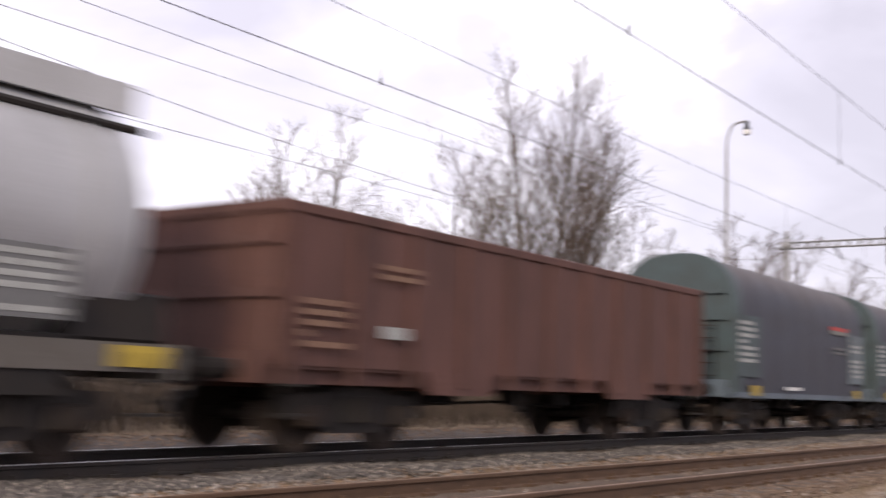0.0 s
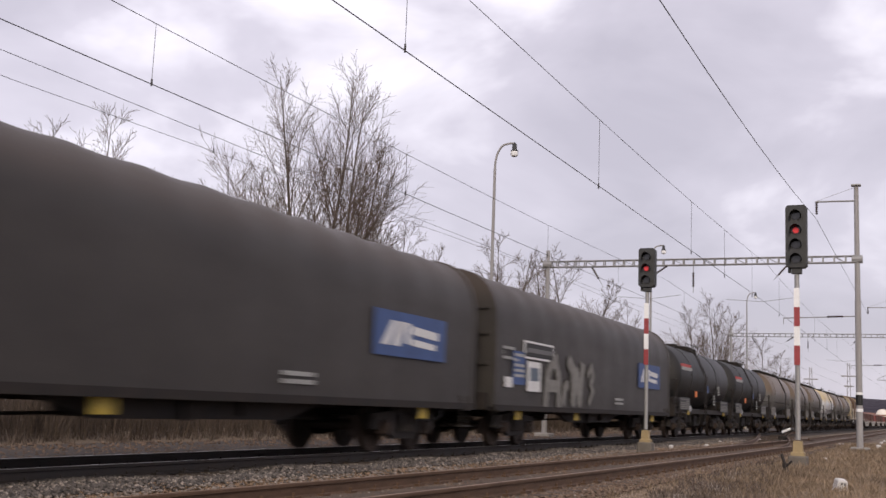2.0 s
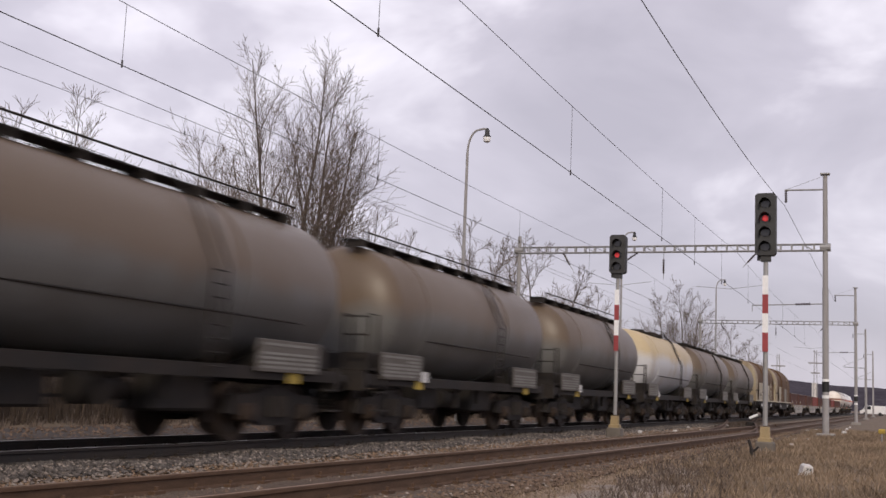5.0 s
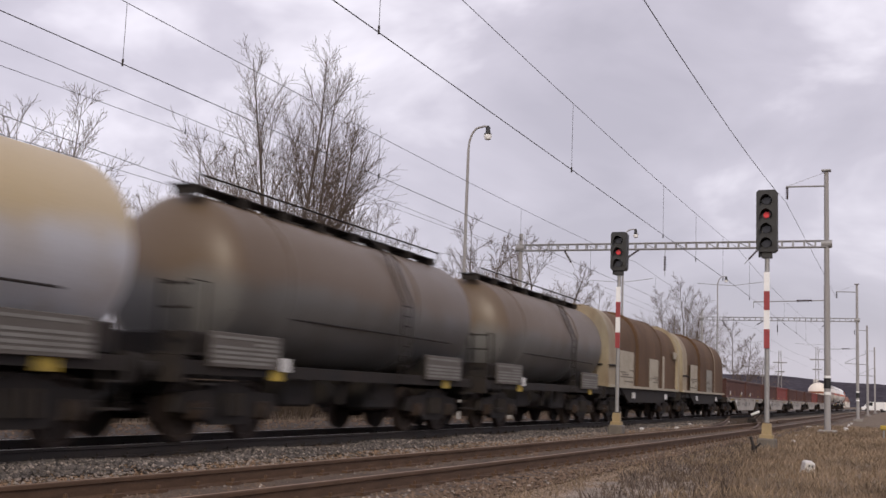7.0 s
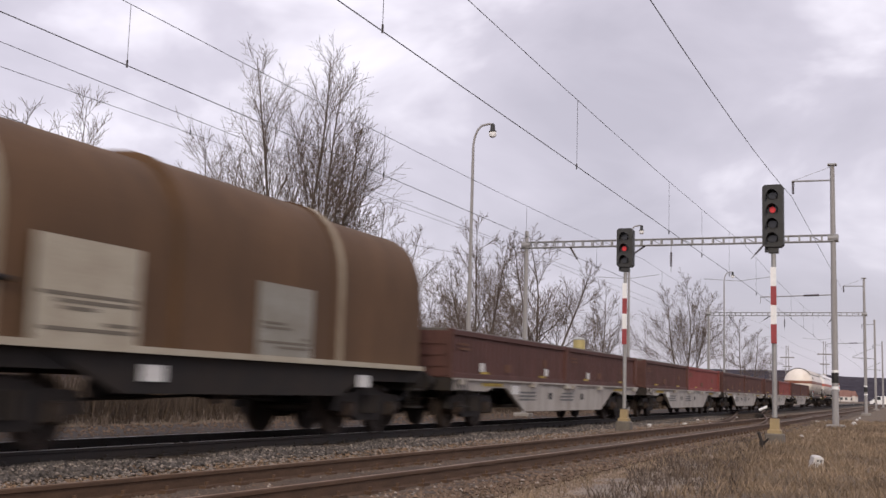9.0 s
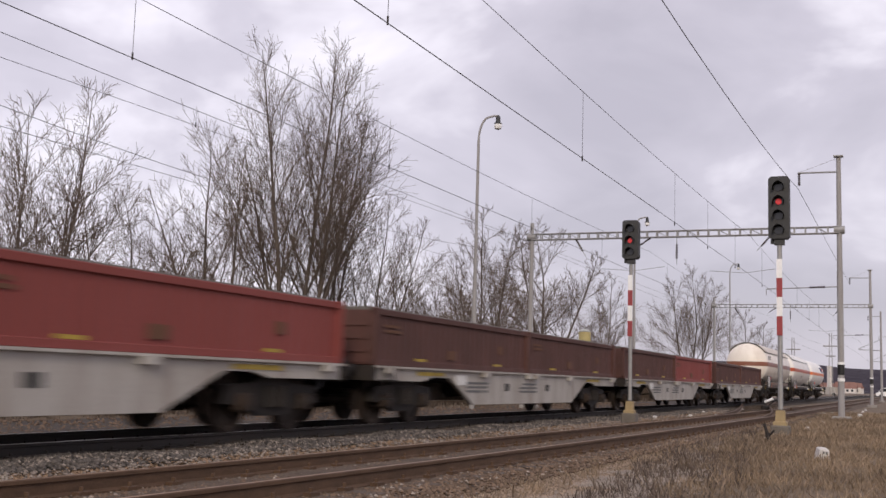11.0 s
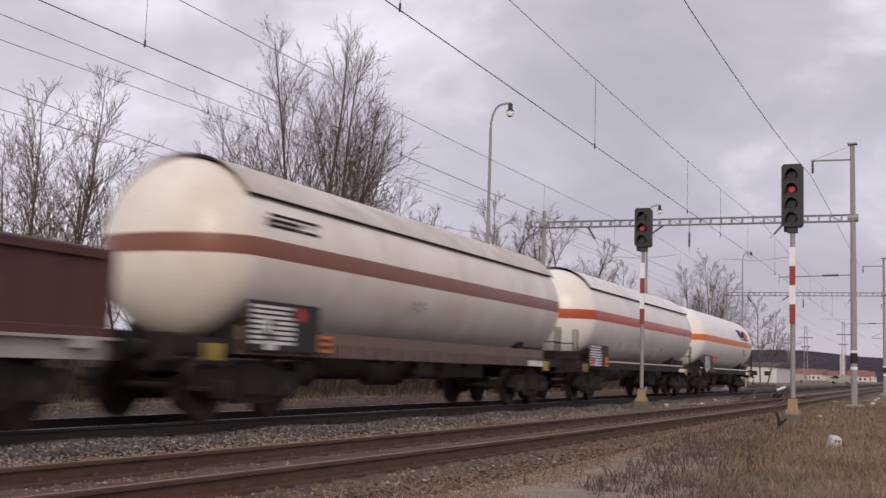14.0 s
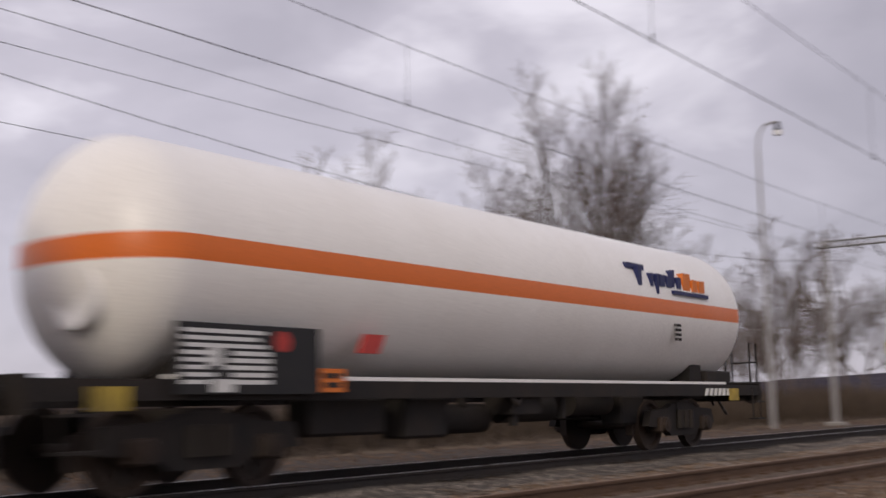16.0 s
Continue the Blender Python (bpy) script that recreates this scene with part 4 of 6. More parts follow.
def container_flat():
    L = 19.4
    w = thing("container_flat_wagon", "grey container flat wagon with deep fish-belly sills", "freight wagon", "wagons of the goods train")
    for s in (-1, 1):
        bm = B()
        prism(bm, [(0.6, 1.12), (L - 0.6, 1.12), (L - 0.6, 0.86), (L - 2.9, 0.86), (L - 3.4, 0.95), (L - 4.15, 0.95), (L - 5.65, 0.36), (5.8, 0.36), (4.35, 0.95), (3.4, 0.95), (2.9, 0.86), (0.6, 0.86)], s * 1.24 - 0.05, s * 1.24 + 0.05)
        part("side_sill", bm, M_GREYFRAME, w, "pale grey plate sill with dirt streaks")
        bm = B()
        box(bm, 0.55, L - 0.55, s * 1.3 - 0.07, s * 1.3 + 0.07, 1.1, 1.14)
        part("sill_flange", bm, M_GREYFRAME, w)
    bm = B()
    box(bm, 0.6, L - 0.6, -0.35, 0.35, 0.82, 1.08)
    for i in range(9):
        x = 0.7 + (L - 1.4) * i / 8
        box(bm, x - 0.08, x + 0.08, -1.19, 1.19, 0.9, 1.09)
    for x in (0.5, L - 0.62):
        box(bm, x, x + 0.12, -1.35, 1.35, 0.86, 1.14)
    part("underframe", bm, M_FRAME, w)
    bogie(w, 2.45)
    bogie(w, L - 2.45)
    buffers(w, 0.5, -1)
    buffers(w, L - 0.5, 1)
    under_gear(w, 6.3, L - 6.3, 0.7)
    steps(w, 1.0)
    rng = random.Random(51)
    y = -1.295
    for x in (2.6, L - 4.0):
        sign(w, x, x + 1.4, 0.98, 1.06, y, M_YELLOW, rng, label="yellow band on the sill")
    for x, h in ((5.3, 0.8), (9.0, 0.7)):
        letters(w, x, x + 1.4, 0.62, 0.9, y, 3, M_MUTED, int(x))
    for x in (7.9, 11.2):
        bm = B()
        box(bm, x, x + 0.3, y - 0.004, y, 0.68, 0.86)
        part("inspection_hole", bm, M_BLACK, w)
    sign(w, 4.7, 5.3, 0.8, 1.02, y, M_WHITE, rng)
    for x in (1.0, 6.2, 9.4, 10.0, 13.2, L - 1.3):
        bm = B()
        box(bm, x, x + 0.35, -1.42, -1.25, 1.0, 1.11)
        part("twistlock_bracket", bm, M_GREYFRAME, w)
    return w


def low_container(red):
    """A half-height open container, nine metres long."""
    L, z1, yh = 9.08, 1.08, 1.22
    paint = M_CONTRED if red else M_CONT
    c = thing("low_container", "bright red half-height open steel container" if red else "dull brown half-height open steel container", "container", "containers on the goods train")
    for s in (-1, 1):
        bm = B()
        n = 30
        secs = []
        for k in range(n * 2 + 1):
            x = 0.1 + (L - 0.2) * k / (n * 2)
            o = 0.028 if k % 2 else 0.0
            yo = s * (yh - o)
            secs.append([(x, yo - 0.012, 0.1), (x, yo + 0.012, 0.1), (x, yo + 0.012, z1 - 0.1), (x, yo - 0.012, z1 - 0.1)])
        loft(bm, secs)
        part("corrugated_side", bm, paint, c)
        bm = B()
        box(bm, 0, L, s * yh - 0.05, s * yh + 0.03, z1 - 0.12, z1, 0.012)
        part("top_rail", bm, paint, c)
        bm = B()
        box(bm, 0, L, s * yh - 0.05, s * yh + 0.03, 0, 0.12, 0.012)
        part("bottom_rail", bm, paint, c)
    for x in (0, L - 0.14):
        for s in (-1, 1):
            bm = B()
            box(bm, x, x + 0.14, s * yh - 0.09, s * yh + 0.045, 0, z1 + 0.015, 0.015)
            part("corner_post", bm, paint, c)
        bm = B()
        box(bm, x + 0.03, x + 0.11, -yh, yh, 0.05, z1 - 0.03)
        for z in (0.25, 0.5, 0.75):
            box(bm, x - 0.0, x + 0.14, -yh + 0.1, yh - 0.1, z, z + 0.06)
        part("end_wall", bm, paint, c)
    bm = B()
    box(bm, 0.05, L - 0.05, -yh, yh, 0.02, 0.1)
    part("floor_plate", bm, paint, c)
    bm = B()
    box(bm, 0.12, L - 0.12, -1.12, 1.15, z1 - 0.16, z1 + 0.045, 0.02)
    part("load_cover", bm, M_DULLBOARD, c, "grey sheet over the load")
    rng = random.Random(61)
    sign(c, 3.7, 4.15, 0.2, 0.4, -yh - 0.016, M_CONTLABEL, rng)
    sign(c, 6.9, 7.2, 0.42, 0.62, -yh - 0.016, M_CONTLABEL, rng)
    letters(c, 0.5, 1.3, 0.62, 0.82, -yh - 0.016, 2, M_CONTLABEL, 62)
    for x in (2.0, 6.6):
        sign(c, x, x + 0.5, 0.125, 0.18, -yh - 0.016, M_YELLOW, rng)
    return c


M_CONTLABEL = mat("faded_container_label", (0.13, 0.062, 0.035), 0.8, 0, bump=0)


def hopper_wagon():
    L = 15.0
    w = start_wagon("silo_wagon", "silver-grey rounded silo wagon with roof walkway", "wagons of the goods train", L, M_DULLBOARD, (0.95, 1.25))
    r, zc = 1.45, 2.5
    for xa in (0.62, L - 1.9):
        bm = B()
        box(bm, xa, xa + 1.28, -1.2, 1.2, 1.26, 1.78, 0.03)
        part("end_saddle", bm, M_FRAME, w, "sooty saddle under the body")
    bm = B()
    lathe_x(bm, tank_profile(0.9, L - 0.9, r, 0.35), 0, zc, 48)
    part("silo_body", bm, M_SILVER, w, "", True)
    for x in (3.2, L - 3.2):
        cradle(w, x, r, zc)
    bm = B()
    box(bm, 1.0, L - 1.0, -0.85, 0.85, 3.86, 3.92)
    part("roof_walkway", bm, M_GREYFRAME, w)
    for s in (-1, 1):
        bm = B()
        box(bm, 1.0, L - 1.0, s * 0.9 - 0.03, s * 0.9 + 0.03, 3.72, 4.05)
        part("roof_coaming", bm, M_SILVER, w)
        bm = B()
        tube(bm, (0.95, s * 1.06, 3.52), (L - 0.95, s * 1.06, 3.52), 0.045, n=8)
        part("roof_gutter", bm, M_FRAME, w)
    bm = B()
    box(bm, 2.0, L - 1.9, -1.28, -1.22, 0.7, 1.3)
    part("side_skirt", bm, M_FRAME, w)
    rng = random.Random(72)
    sign(w, L - 5.4, L - 2.0, 1.42, 2.12, -1.4, M_MUTED, rng, M_PALE, 6, "dark board with pale bars of writing", "data_board")
    for k in range(7):
        x = 1.4 + (L - 3.2) * k / 6
        bm = B()
        lathe_x(bm, [(x - 0.04, r + 0.003), (x - 0.04, r + 0.02), (x + 0.04, r + 0.02), (x + 0.04, r + 0.003)], 0, zc, 48)
        part("weld_hoop", bm, M_SILVER, w, "", True)
    sign(w, L - 1.4, L - 0.7, 1.0, 1.22, -1.34, M_YELLOW, rng)
    return w


def build_train():
    def put(w, s, z=0.0):
        w.matrix_basis = pose(s, YC, z)
        MOVERS.append((w, s, z))

    put(hopper_wagon(), -6.4)
    put(gondola(), 8.75)
    t1 = tarp_wagon(11.85, True)
    put(t1, 23.2)
    put(copy_wagon(t1), 35.0)
    t2 = tarp_wagon(19.7, False)
    put(t2, 46.8)
    t3 = copy_wagon(t2)
    graffiti(t3)
    put(t3, 66.5)
    b1 = oil_tank(13.7, M_BLACKTANK, "sooty black oil tank wagon with red sign", True)
    put(b1, 86.8)
    put(copy_wagon(b1), 100.5)
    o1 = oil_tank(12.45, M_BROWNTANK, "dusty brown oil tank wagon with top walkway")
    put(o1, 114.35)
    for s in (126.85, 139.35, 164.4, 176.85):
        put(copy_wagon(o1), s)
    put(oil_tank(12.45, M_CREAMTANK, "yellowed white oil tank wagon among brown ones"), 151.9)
    put(coil_wagon(False), 188.7)
    put(coil_wagon(True), 202.8)
    f1 = container_flat()
    k1, k2 = low_container(False), low_container(True)
    used = [False, False]
    front = []
    for i, s in enumerate((217.5, 237.3, 256.8, 276.4, 296.0)):
        put(f1 if i == 0 else copy_wagon(f1), s)
        for j, dx in enumerate((0.62, 9.75)):
            red = i in (1, 3) and j == 1
            src = k2 if red else k1
            c = src if not used[red] else copy_thing(src, Matrix())
            used[red] = True
            put(c, s + dx, 1.14)
            if i == 0:
                front.append(c)
    # pale labels on the first two containers alone
    for c, x in ((front[0], 1.9), (front[0], 7.0), (front[1], 2.3)):
        sign(c, x, x + 0.28, 0.18, 0.38, -1.252, M_WHITE, random.Random(7), label="small white label", name="paper_label")
    for k, s in enumerate((315.5, 334.22, 352.4)):
        put(gas_tank(k), s)


def copy_wagon(w):
    """A copy of a wagon whose wheelsets turn as well."""
    c = copy_thing(w, Matrix())
    WHEELS.extend(o for o in c.children_recursive if o.name.startswith("wheelset"))
    return c


build_train()


# ---- ground and tracks ----
def ground():
    """One sheet to the horizon, gently uneven near the tracks."""
    xs = sorted(set([-3000, -800, -300, -120, -60] + list(np.arange(-30, 70.1, 0.8)) + [80, 95, 110, 130, 160, 200, 300, 500, 900, 1800, 4000]))
    ys = sorted(set([-3000, -600, -150, -60, -25] + list(np.arange(-12, 30.1, 0.6)) + [36, 45, 60, 90, 150, 400, 1500, 4000]))

    def z(x, y):
        b = -0.30
        if y > 18.0:
            b += 0.28 * min(1.0, (y - 18.0) / 3.0)
        if y < 4.2:
            b += 0.10 * min(1.0, (4.2 - y) / 2.0)
        if abs(x) < 120 and abs(y) < 60:
            b += 0.05 * noise.noise(Vector((x * 0.5, y * 0.5, 0.3))) + 0.03 * noise.noise(Vector((x * 1.7, y * 1.7, 4.1)))
        return b
    vs = [(float(x), float(y), z(x, y)) for x in xs for y in ys]
    n = len(ys)
    fs = [(i * n + j, (i + 1) * n + j, (i + 1) * n + j + 1, i * n + j + 1) for i in range(len(xs) - 1) for j in range(n - 1)]
    tagged(mesh_part("ground", vs, fs, M_GROUND, smooth=True), "bare earth and dry verge beside the tracks", "ground", kind="structure")


def bed(name, y0, y1, z, material, label, x0=-60, x1=420, crown=0.05, line=None):
    """A low ballast bank with sloped shoulders and an uneven top."""
    rng = random.Random(5)
    xs = list(np.arange(x0, 60, 0.7)) + list(np.linspace(60, x1, 50))
    cols = [(y0 - 0.5, z - 0.28), (y0, z - 0.03), (y0 * 0.75 + y1 * 0.25, z), ((y0 + y1) / 2, z + crown * 0.3), (y0 * 0.25 + y1 * 0.75, z), (y1, z - 0.03), (y1 + 0.5, z - 0.28)]
    vs = [(float(x), y + (line(x) if line else 0) + rng.uniform(-0.05, 0.05), zz + rng.uniform(-0.015, 0.015)) for x in xs for y, zz in cols]
    n = len(cols)
    fs = [(i * n + j, (i + 1) * n + j, (i + 1) * n + j + 1, i * n + j + 1) for i in range(len(xs) - 1) for j in range(n - 1)]
    return tagged(mesh_part(name, vs, fs, material, smooth=True), label, "ground", kind="structure")


RAIL_SECTION = [(-0.07, -0.17), (0.07, -0.17), (0.07, -0.155), (0.012, -0.135), (0.010, -0.045), (0.035, -0.035), (0.035, -0.006), (0.026, 0.0), (-0.026, 0.0), (-0.035, -0.006), (-0.035, -0.035), (-0.010, -0.045), (-0.012, -0.135), (-0.07, -0.155)]


def rail_mesh(points, section=RAIL_SECTION):
    bm = B()
    secs = []
    for i, (x, y, z) in enumerate(points):
        a, b = points[max(0, i - 1)], points[min(len(points) - 1, i + 1)]
        d = Vector((b[0] - a[0], b[1] - a[1], 0)).normalized()
        n = Vector((-d.y, d.x, 0))
        secs.append([(x + n.x * u, y + n.y * u, z + w) for u, w in section])
    return loft(bm, secs)


def track(name, line, z, label, polished, rail_mat):
    t = thing(name, label, "railway track", kind="structure")
    for s in (-1, 1):
        r = part("rail", rail_mesh([(x, line(x) + s * 0.7525, z) for x in (-60, -30, -15, 0, 4, 8, 12, 16, 20, 25, 30, 36, 43, 52, 65, 90, 150, 420)]), rail_mat, t, "rusty steel rail")
        if polished:
            bm = B()
            box(bm, -60, 420, line(0) + s * 0.7525 - 0.027, line(0) + s * 0.7525 + 0.022, z + 0.0015, z + 0.004)
            part("running_band", bm, M_SHINE, r)
        else:
            band = [(-0.026, 0.0012), (0.02, 0.0012), (0.02, 0.003), (-0.026, 0.003)]
            part("running_band", rail_mesh([(x, line(x) + s * 0.7525, z) for x in (-60, -30, -15, 0, 4, 8, 12, 16, 20, 25, 30, 36, 43, 52, 65, 90, 150, 420)], band), M_DULLHEAD, r)
    bm = B()
    box(bm, -0.13, 0.13, -1.28, 1.28, -0.16, 0.0, 0.015)
    first = part("sleeper", bm, M_SLEEPER, t)
    first.location = (1.0, line(1.0), z - 0.165)
    bm = B()
    for s in (-1, 1):
        for q in (-1, 1):
            box(bm, -0.08, 0.08, s * 0.7525 + q * 0.11 - 0.04, s * 0.7525 + q * 0.11 + 0.04, 0, 0.035)
            tube(bm, (0, s * 0.7525 + q * 0.10, 0.03), (0, s * 0.7525 + q * 0.10, 0.075), 0.02, n=6)
    plate = part("rail_clip", bm, rail_mat, first)
    for i in range(1, 130):
        o = first.copy()
        scene.collection.objects.link(o)
        o.location = (1.0 + 0.61 * i, line(1.0 + 0.61 * i), z - 0.165)
        o.rotation_euler = (0, 0, radians(random.Random(i).uniform(-0.8, 0.8)))
        if i < 75:
            c = plate.copy()
            scene.collection.objects.link(c)
            c.parent = o
    return t


ZN = 0.0


def yn(x):
    """The siding's middle line, which eases away from the running line."""
    return 5.1 + 1.25 * math.exp(-x / 19) if x > 0 else 6.35 - 0.066 * x


ground()
bed("ballast_far", YC - 1.75, YC + 7.0, -0.2, M_DARKBED, "grey-brown crushed stone bed under the running line")
bed("ballast_near", -1.45, 1.5, -0.165, M_BED, "oily brown ballast bed of the near siding", line=yn)
track("main_track", lambda x: YC, 0.0, "running line with dark rails on sleepers", True, M_RAILDARK)
track("near_track", yn, ZN, "rusty siding track with half buried sleepers", False, M_RAIL)


def crossover():
    """Turnout rails that leave the near track for the running line."""
    t = thing("turnout", "rusty turnout rails leading across to the running line", "railway track", kind="structure")
    for s in (-1, 1):
        pts = []
        for i in range(41):
            u = i / 40
            e = u * u * (3 - 2 * u)
            pts.append((31 + 62 * u, yn(31 + 62 * u) * (1 - e) + YC * e + s * 0.7525, ZN - 0.004 + (0 - ZN) * e))
        part("rail", rail_mesh(pts), M_RAIL, t)
    for i in range(70):
        u = (i + 0.5) / 70
        e = u * u * (3 - 2 * u)
        if 0.2 < u < 0.8:
            bm = B()
            x = 31 + 62 * u
            y = yn(x) * (1 - e) + YC * e
            box(bm, x - 0.12, x + 0.12, y - 1.25, y + 1.25, -0.3, -0.18)
            part("sleeper", bm, M_SLEEPER, t)
    for s in (-1, 1):
        bm = B()
        box(bm, 60, 63.5, yn(61) + s * 0.69 - 0.03, yn(61) + s * 0.69 + 0.03, ZN - 0.1, ZN + 0.02)
        part("check_rail", bm, M_RAIL, t)


crossover()


def scatter_stones(name, count, region, size, material, seed, label, zf):
    """Many loose stones as one mesh: uneven eight-sided lumps."""
    rng = np.random.default_rng(seed)
    (xa, xb), (ya, yb) = region
    u = rng.random(count)
    x = xa + (xb - xa) * u ** 1.7
    y = rng.uniform(ya, yb, count)
    s = rng.uniform(size[0], size[1], count) * (1 + 0.25 * (x - xa) / (xb - xa))
    base = np.array([(1, 0, 0), (-1, 0, 0), (0, 1, 0), (0, -1, 0), (0, 0, 1), (0, 0, -1)], float)
    tri = np.array([(0, 2, 4), (2, 1, 4), (1, 3, 4), (3, 0, 4), (2, 0, 5), (1, 2, 5), (3, 1, 5), (0, 3, 5)])
    a = rng.uniform(0, 6.28, count)
    k = rng.uniform(0.55, 1.25, (count, 6, 1)) * base[None]
    k[:, :, 2] *= 0.7
    c, d = np.cos(a)[:, None], np.sin(a)[:, None]
    v = np.stack([k[:, :, 0] * c - k[:, :, 1] * d, k[:, :, 0] * d + k[:, :, 1] * c + 0.3 * k[:, :, 2], k[:, :, 2]], 2) * s[:, None, None]
    v[:, :, 0] += x[:, None]
    v[:, :, 1] += y[:, None]
    v[:, :, 2] += np.array([zf(p, q) for p, q in zip(x, y)])[:, None] + s[:, None] * 0.15
    f = (tri[None] + 6 * np.arange(count)[:, None, None]).reshape(-1, 3)
    ob = mesh_part(name, v.reshape(-1, 3).tolist(), f.tolist(), material)
    return tagged(ob, label, "ballast stones", kind="stuff")


def ease(a, b, v):
    u = min(1.0, max(0.0, (v - a) / (b - a)))
    return u * u * (3 - 2 * u)


def z_mid(x, y):
    return -0.27 + 0.025 * math.sin(x * 1.3) * math.sin(y * 2.1) + 0.08 * ease(7.9, 9.2, y) + 0.08 * ease(7.9, 7.1, y)


def z_near(x, y):
    """The siding's bed and its shoulder down to the path."""
    return -0.178 - 0.045 * ease(1.35, 2.0, yn(x) - y)


scatter_stones("ballast_stones", 17000, ((5, 62), (8.65, 9.75)), (0.02, 0.042), M_DARKSTONE, 1, "dark grey loose ballast stones beside the running line", lambda x, y: z_mid(x, y) + 0.015)
scatter_stones("pale_ballast_stones", 7000, ((5, 60), (7.9, 9.6)), (0.016, 0.036), M_STONE, 7, "pale stones strewn between the tracks", lambda x, y: z_mid(x, y) + 0.02)
scatter_stones("brown_gravel", 46000, ((5, 55), (6.9, 9.2)), (0.011, 0.026), M_BROWNSTONE, 6, "fine brown gravel between the tracks", z_mid)
scatter_stones("siding_ballast_stones", 44000, ((4.5, 52), (4.0, 7.6)), (0.014, 0.036), M_RUSTSTONE, 2, "oily brown ballast stones in the siding", z_near)
scatter_stones("siding_pale_stones", 2600, ((4.5, 42), (4.0, 7.6)), (0.012, 0.028), M_STONE, 12, "pale stones strewn in the siding", lambda x, y: z_near(x, y) + 0.01)
scatter_stones("far_ballast_stones", 9000, ((6, 70), (9.75, 17.4)), (0.025, 0.05), M_RUSTSTONE, 3, "dark brown ballast stones under the running line", lambda x, y: -0.2)
scatter_stones("path_gravel", 60000, ((6, 28), (2.0, 4.7)), (0.008, 0.019), M_PATHSTONE, 4, "sandy gravel and small stones beside the siding", lambda x, y: -0.222)


def gravel_path():
    vs, fs = [], []
    xs = list(np.arange(-10, 30, 0.5))
    rng = random.Random(9)
    for x in xs:
        w = 1.0 - max(0, (x - 12) / 18)
        for y, z in ((4.45, -0.27), (4.0, -0.235), (4.0 - 1.0 * w, -0.205), (4.0 - 1.9 * w, -0.2), (3.7 - 2.3 * w, -0.3)):
            vs.append((float(x), y + rng.uniform(-0.12, 0.12), z + rng.uniform(-0.012, 0.012)))
    for i in range(len(xs) - 1):
        for j in range(4):
            fs.append((i * 5 + j, (i + 1) * 5 + j, (i + 1) * 5 + j + 1, i * 5 + j + 1))
    tagged(mesh_part("gravel_path", vs, fs, M_GRAVEL, smooth=True), "pale sandy gravel strip beside the siding", "ground", kind="structure")


gravel_path()


def grass(name, count, region, height, material, seed, label, edge=None, lean=0.9, power=1.5, tuft=8):
    """Blades in tufts, as one mesh."""
    rng = np.random.default_rng(seed)
    (xa, xb), (ya, yb) = region
    nt = count // tuft
    x = xa + (xb - xa) * rng.random(nt) ** power
    y = rng.uniform(ya, yb, nt)
    if edge:
        keep = np.array([edge(p, q) for p, q in zip(x, y)])
        x, y = x[keep], y[keep]
    nt = len(x)
    hh = rng.uniform(0.5, 1.0, nt)
    x = np.repeat(x, tuft) + rng.normal(0, 0.05, nt * tuft)
    y = np.repeat(y, tuft) + rng.normal(0, 0.05, nt * tuft)
    n = nt * tuft
    h = np.repeat(hh, tuft) * rng.uniform(height[0], height[1], n)
    a = rng.uniform(0, 6.28, n)
    dx, dy = np.cos(a) * h * lean * rng.uniform(0.2, 1, n), np.sin(a) * h * lean * rng.uniform(0.2, 1, n)
    b = rng.uniform(0, 6.28, n)
    w = rng.uniform(0.0018, 0.0045, n) * (1 + x / 14)
    wx, wy = np.cos(b) * w, np.sin(b) * w
    z0 = np.full(n, -0.26)
    v = np.empty((n, 5, 3))
    v[:, 0] = np.stack([x - wx, y - wy, z0], 1)
    v[:, 1] = np.stack([x + wx, y + wy, z0], 1)
    v[:, 2] = np.stack([x + dx * 0.4 + wx * 0.8, y + dy * 0.4 + wy * 0.8, z0 + h * 0.62], 1)
    v[:, 3] = np.stack([x + dx * 0.4 - wx * 0.8, y + dy * 0.4 - wy * 0.8, z0 + h * 0.62], 1)
    v[:, 4] = np.stack([x + dx, y + dy, z0 + h], 1)
    i = 5 * np.arange(n)[:, None]
    f = (i + np.array([[0, 1, 2, 3]])).tolist() + (i + np.array([[3, 2, 4]])).tolist()
    return tagged(mesh_part(name, v.reshape(-1, 3).tolist(), f, material), label, "grass", kind="stuff")


grass("dry_grass", 170000, ((4.5, 60), (-4, 3.6)), (0.05, 0.27), M_GRASS, 1, "tall dry tan grass on the verge",
      edge=lambda x, y: y < 1.75 + 0.14 * (x - 8) + 0.35 * math.sin(x * 1.7) and y < 3.5)
grass("dead_weeds", 36000, ((6, 34), (0.6, 3.9)), (0.05, 0.24), M_WEED, 8, "dark dead weeds along the gravel strip",
      edge=lambda x, y: abs(y - 1.9 - 0.12 * (x - 8)) < 0.75 + 0.45 * noise.noise(Vector((x * 0.6, y * 0.6, 2.0))), tuft=12)
grass("green_grass", 22000, ((5, 45), (-4, 1.0)), (0.04, 0.14), M_GREENGRASS, 2, "short greenish grass beside the verge", edge=lambda x, y: y < 0.025 * x - 0.2)
grass("far_dry_grass", 30000, ((8, 150), (17.6, 26)), (0.12, 0.42), M_WEED, 3, "dry grass beyond the running line")
grass("siding_weeds", 5000, ((5, 60), (3.5, 4.3)), (0.06, 0.22), M_GRASS, 4, "sparse dry weeds along the siding")


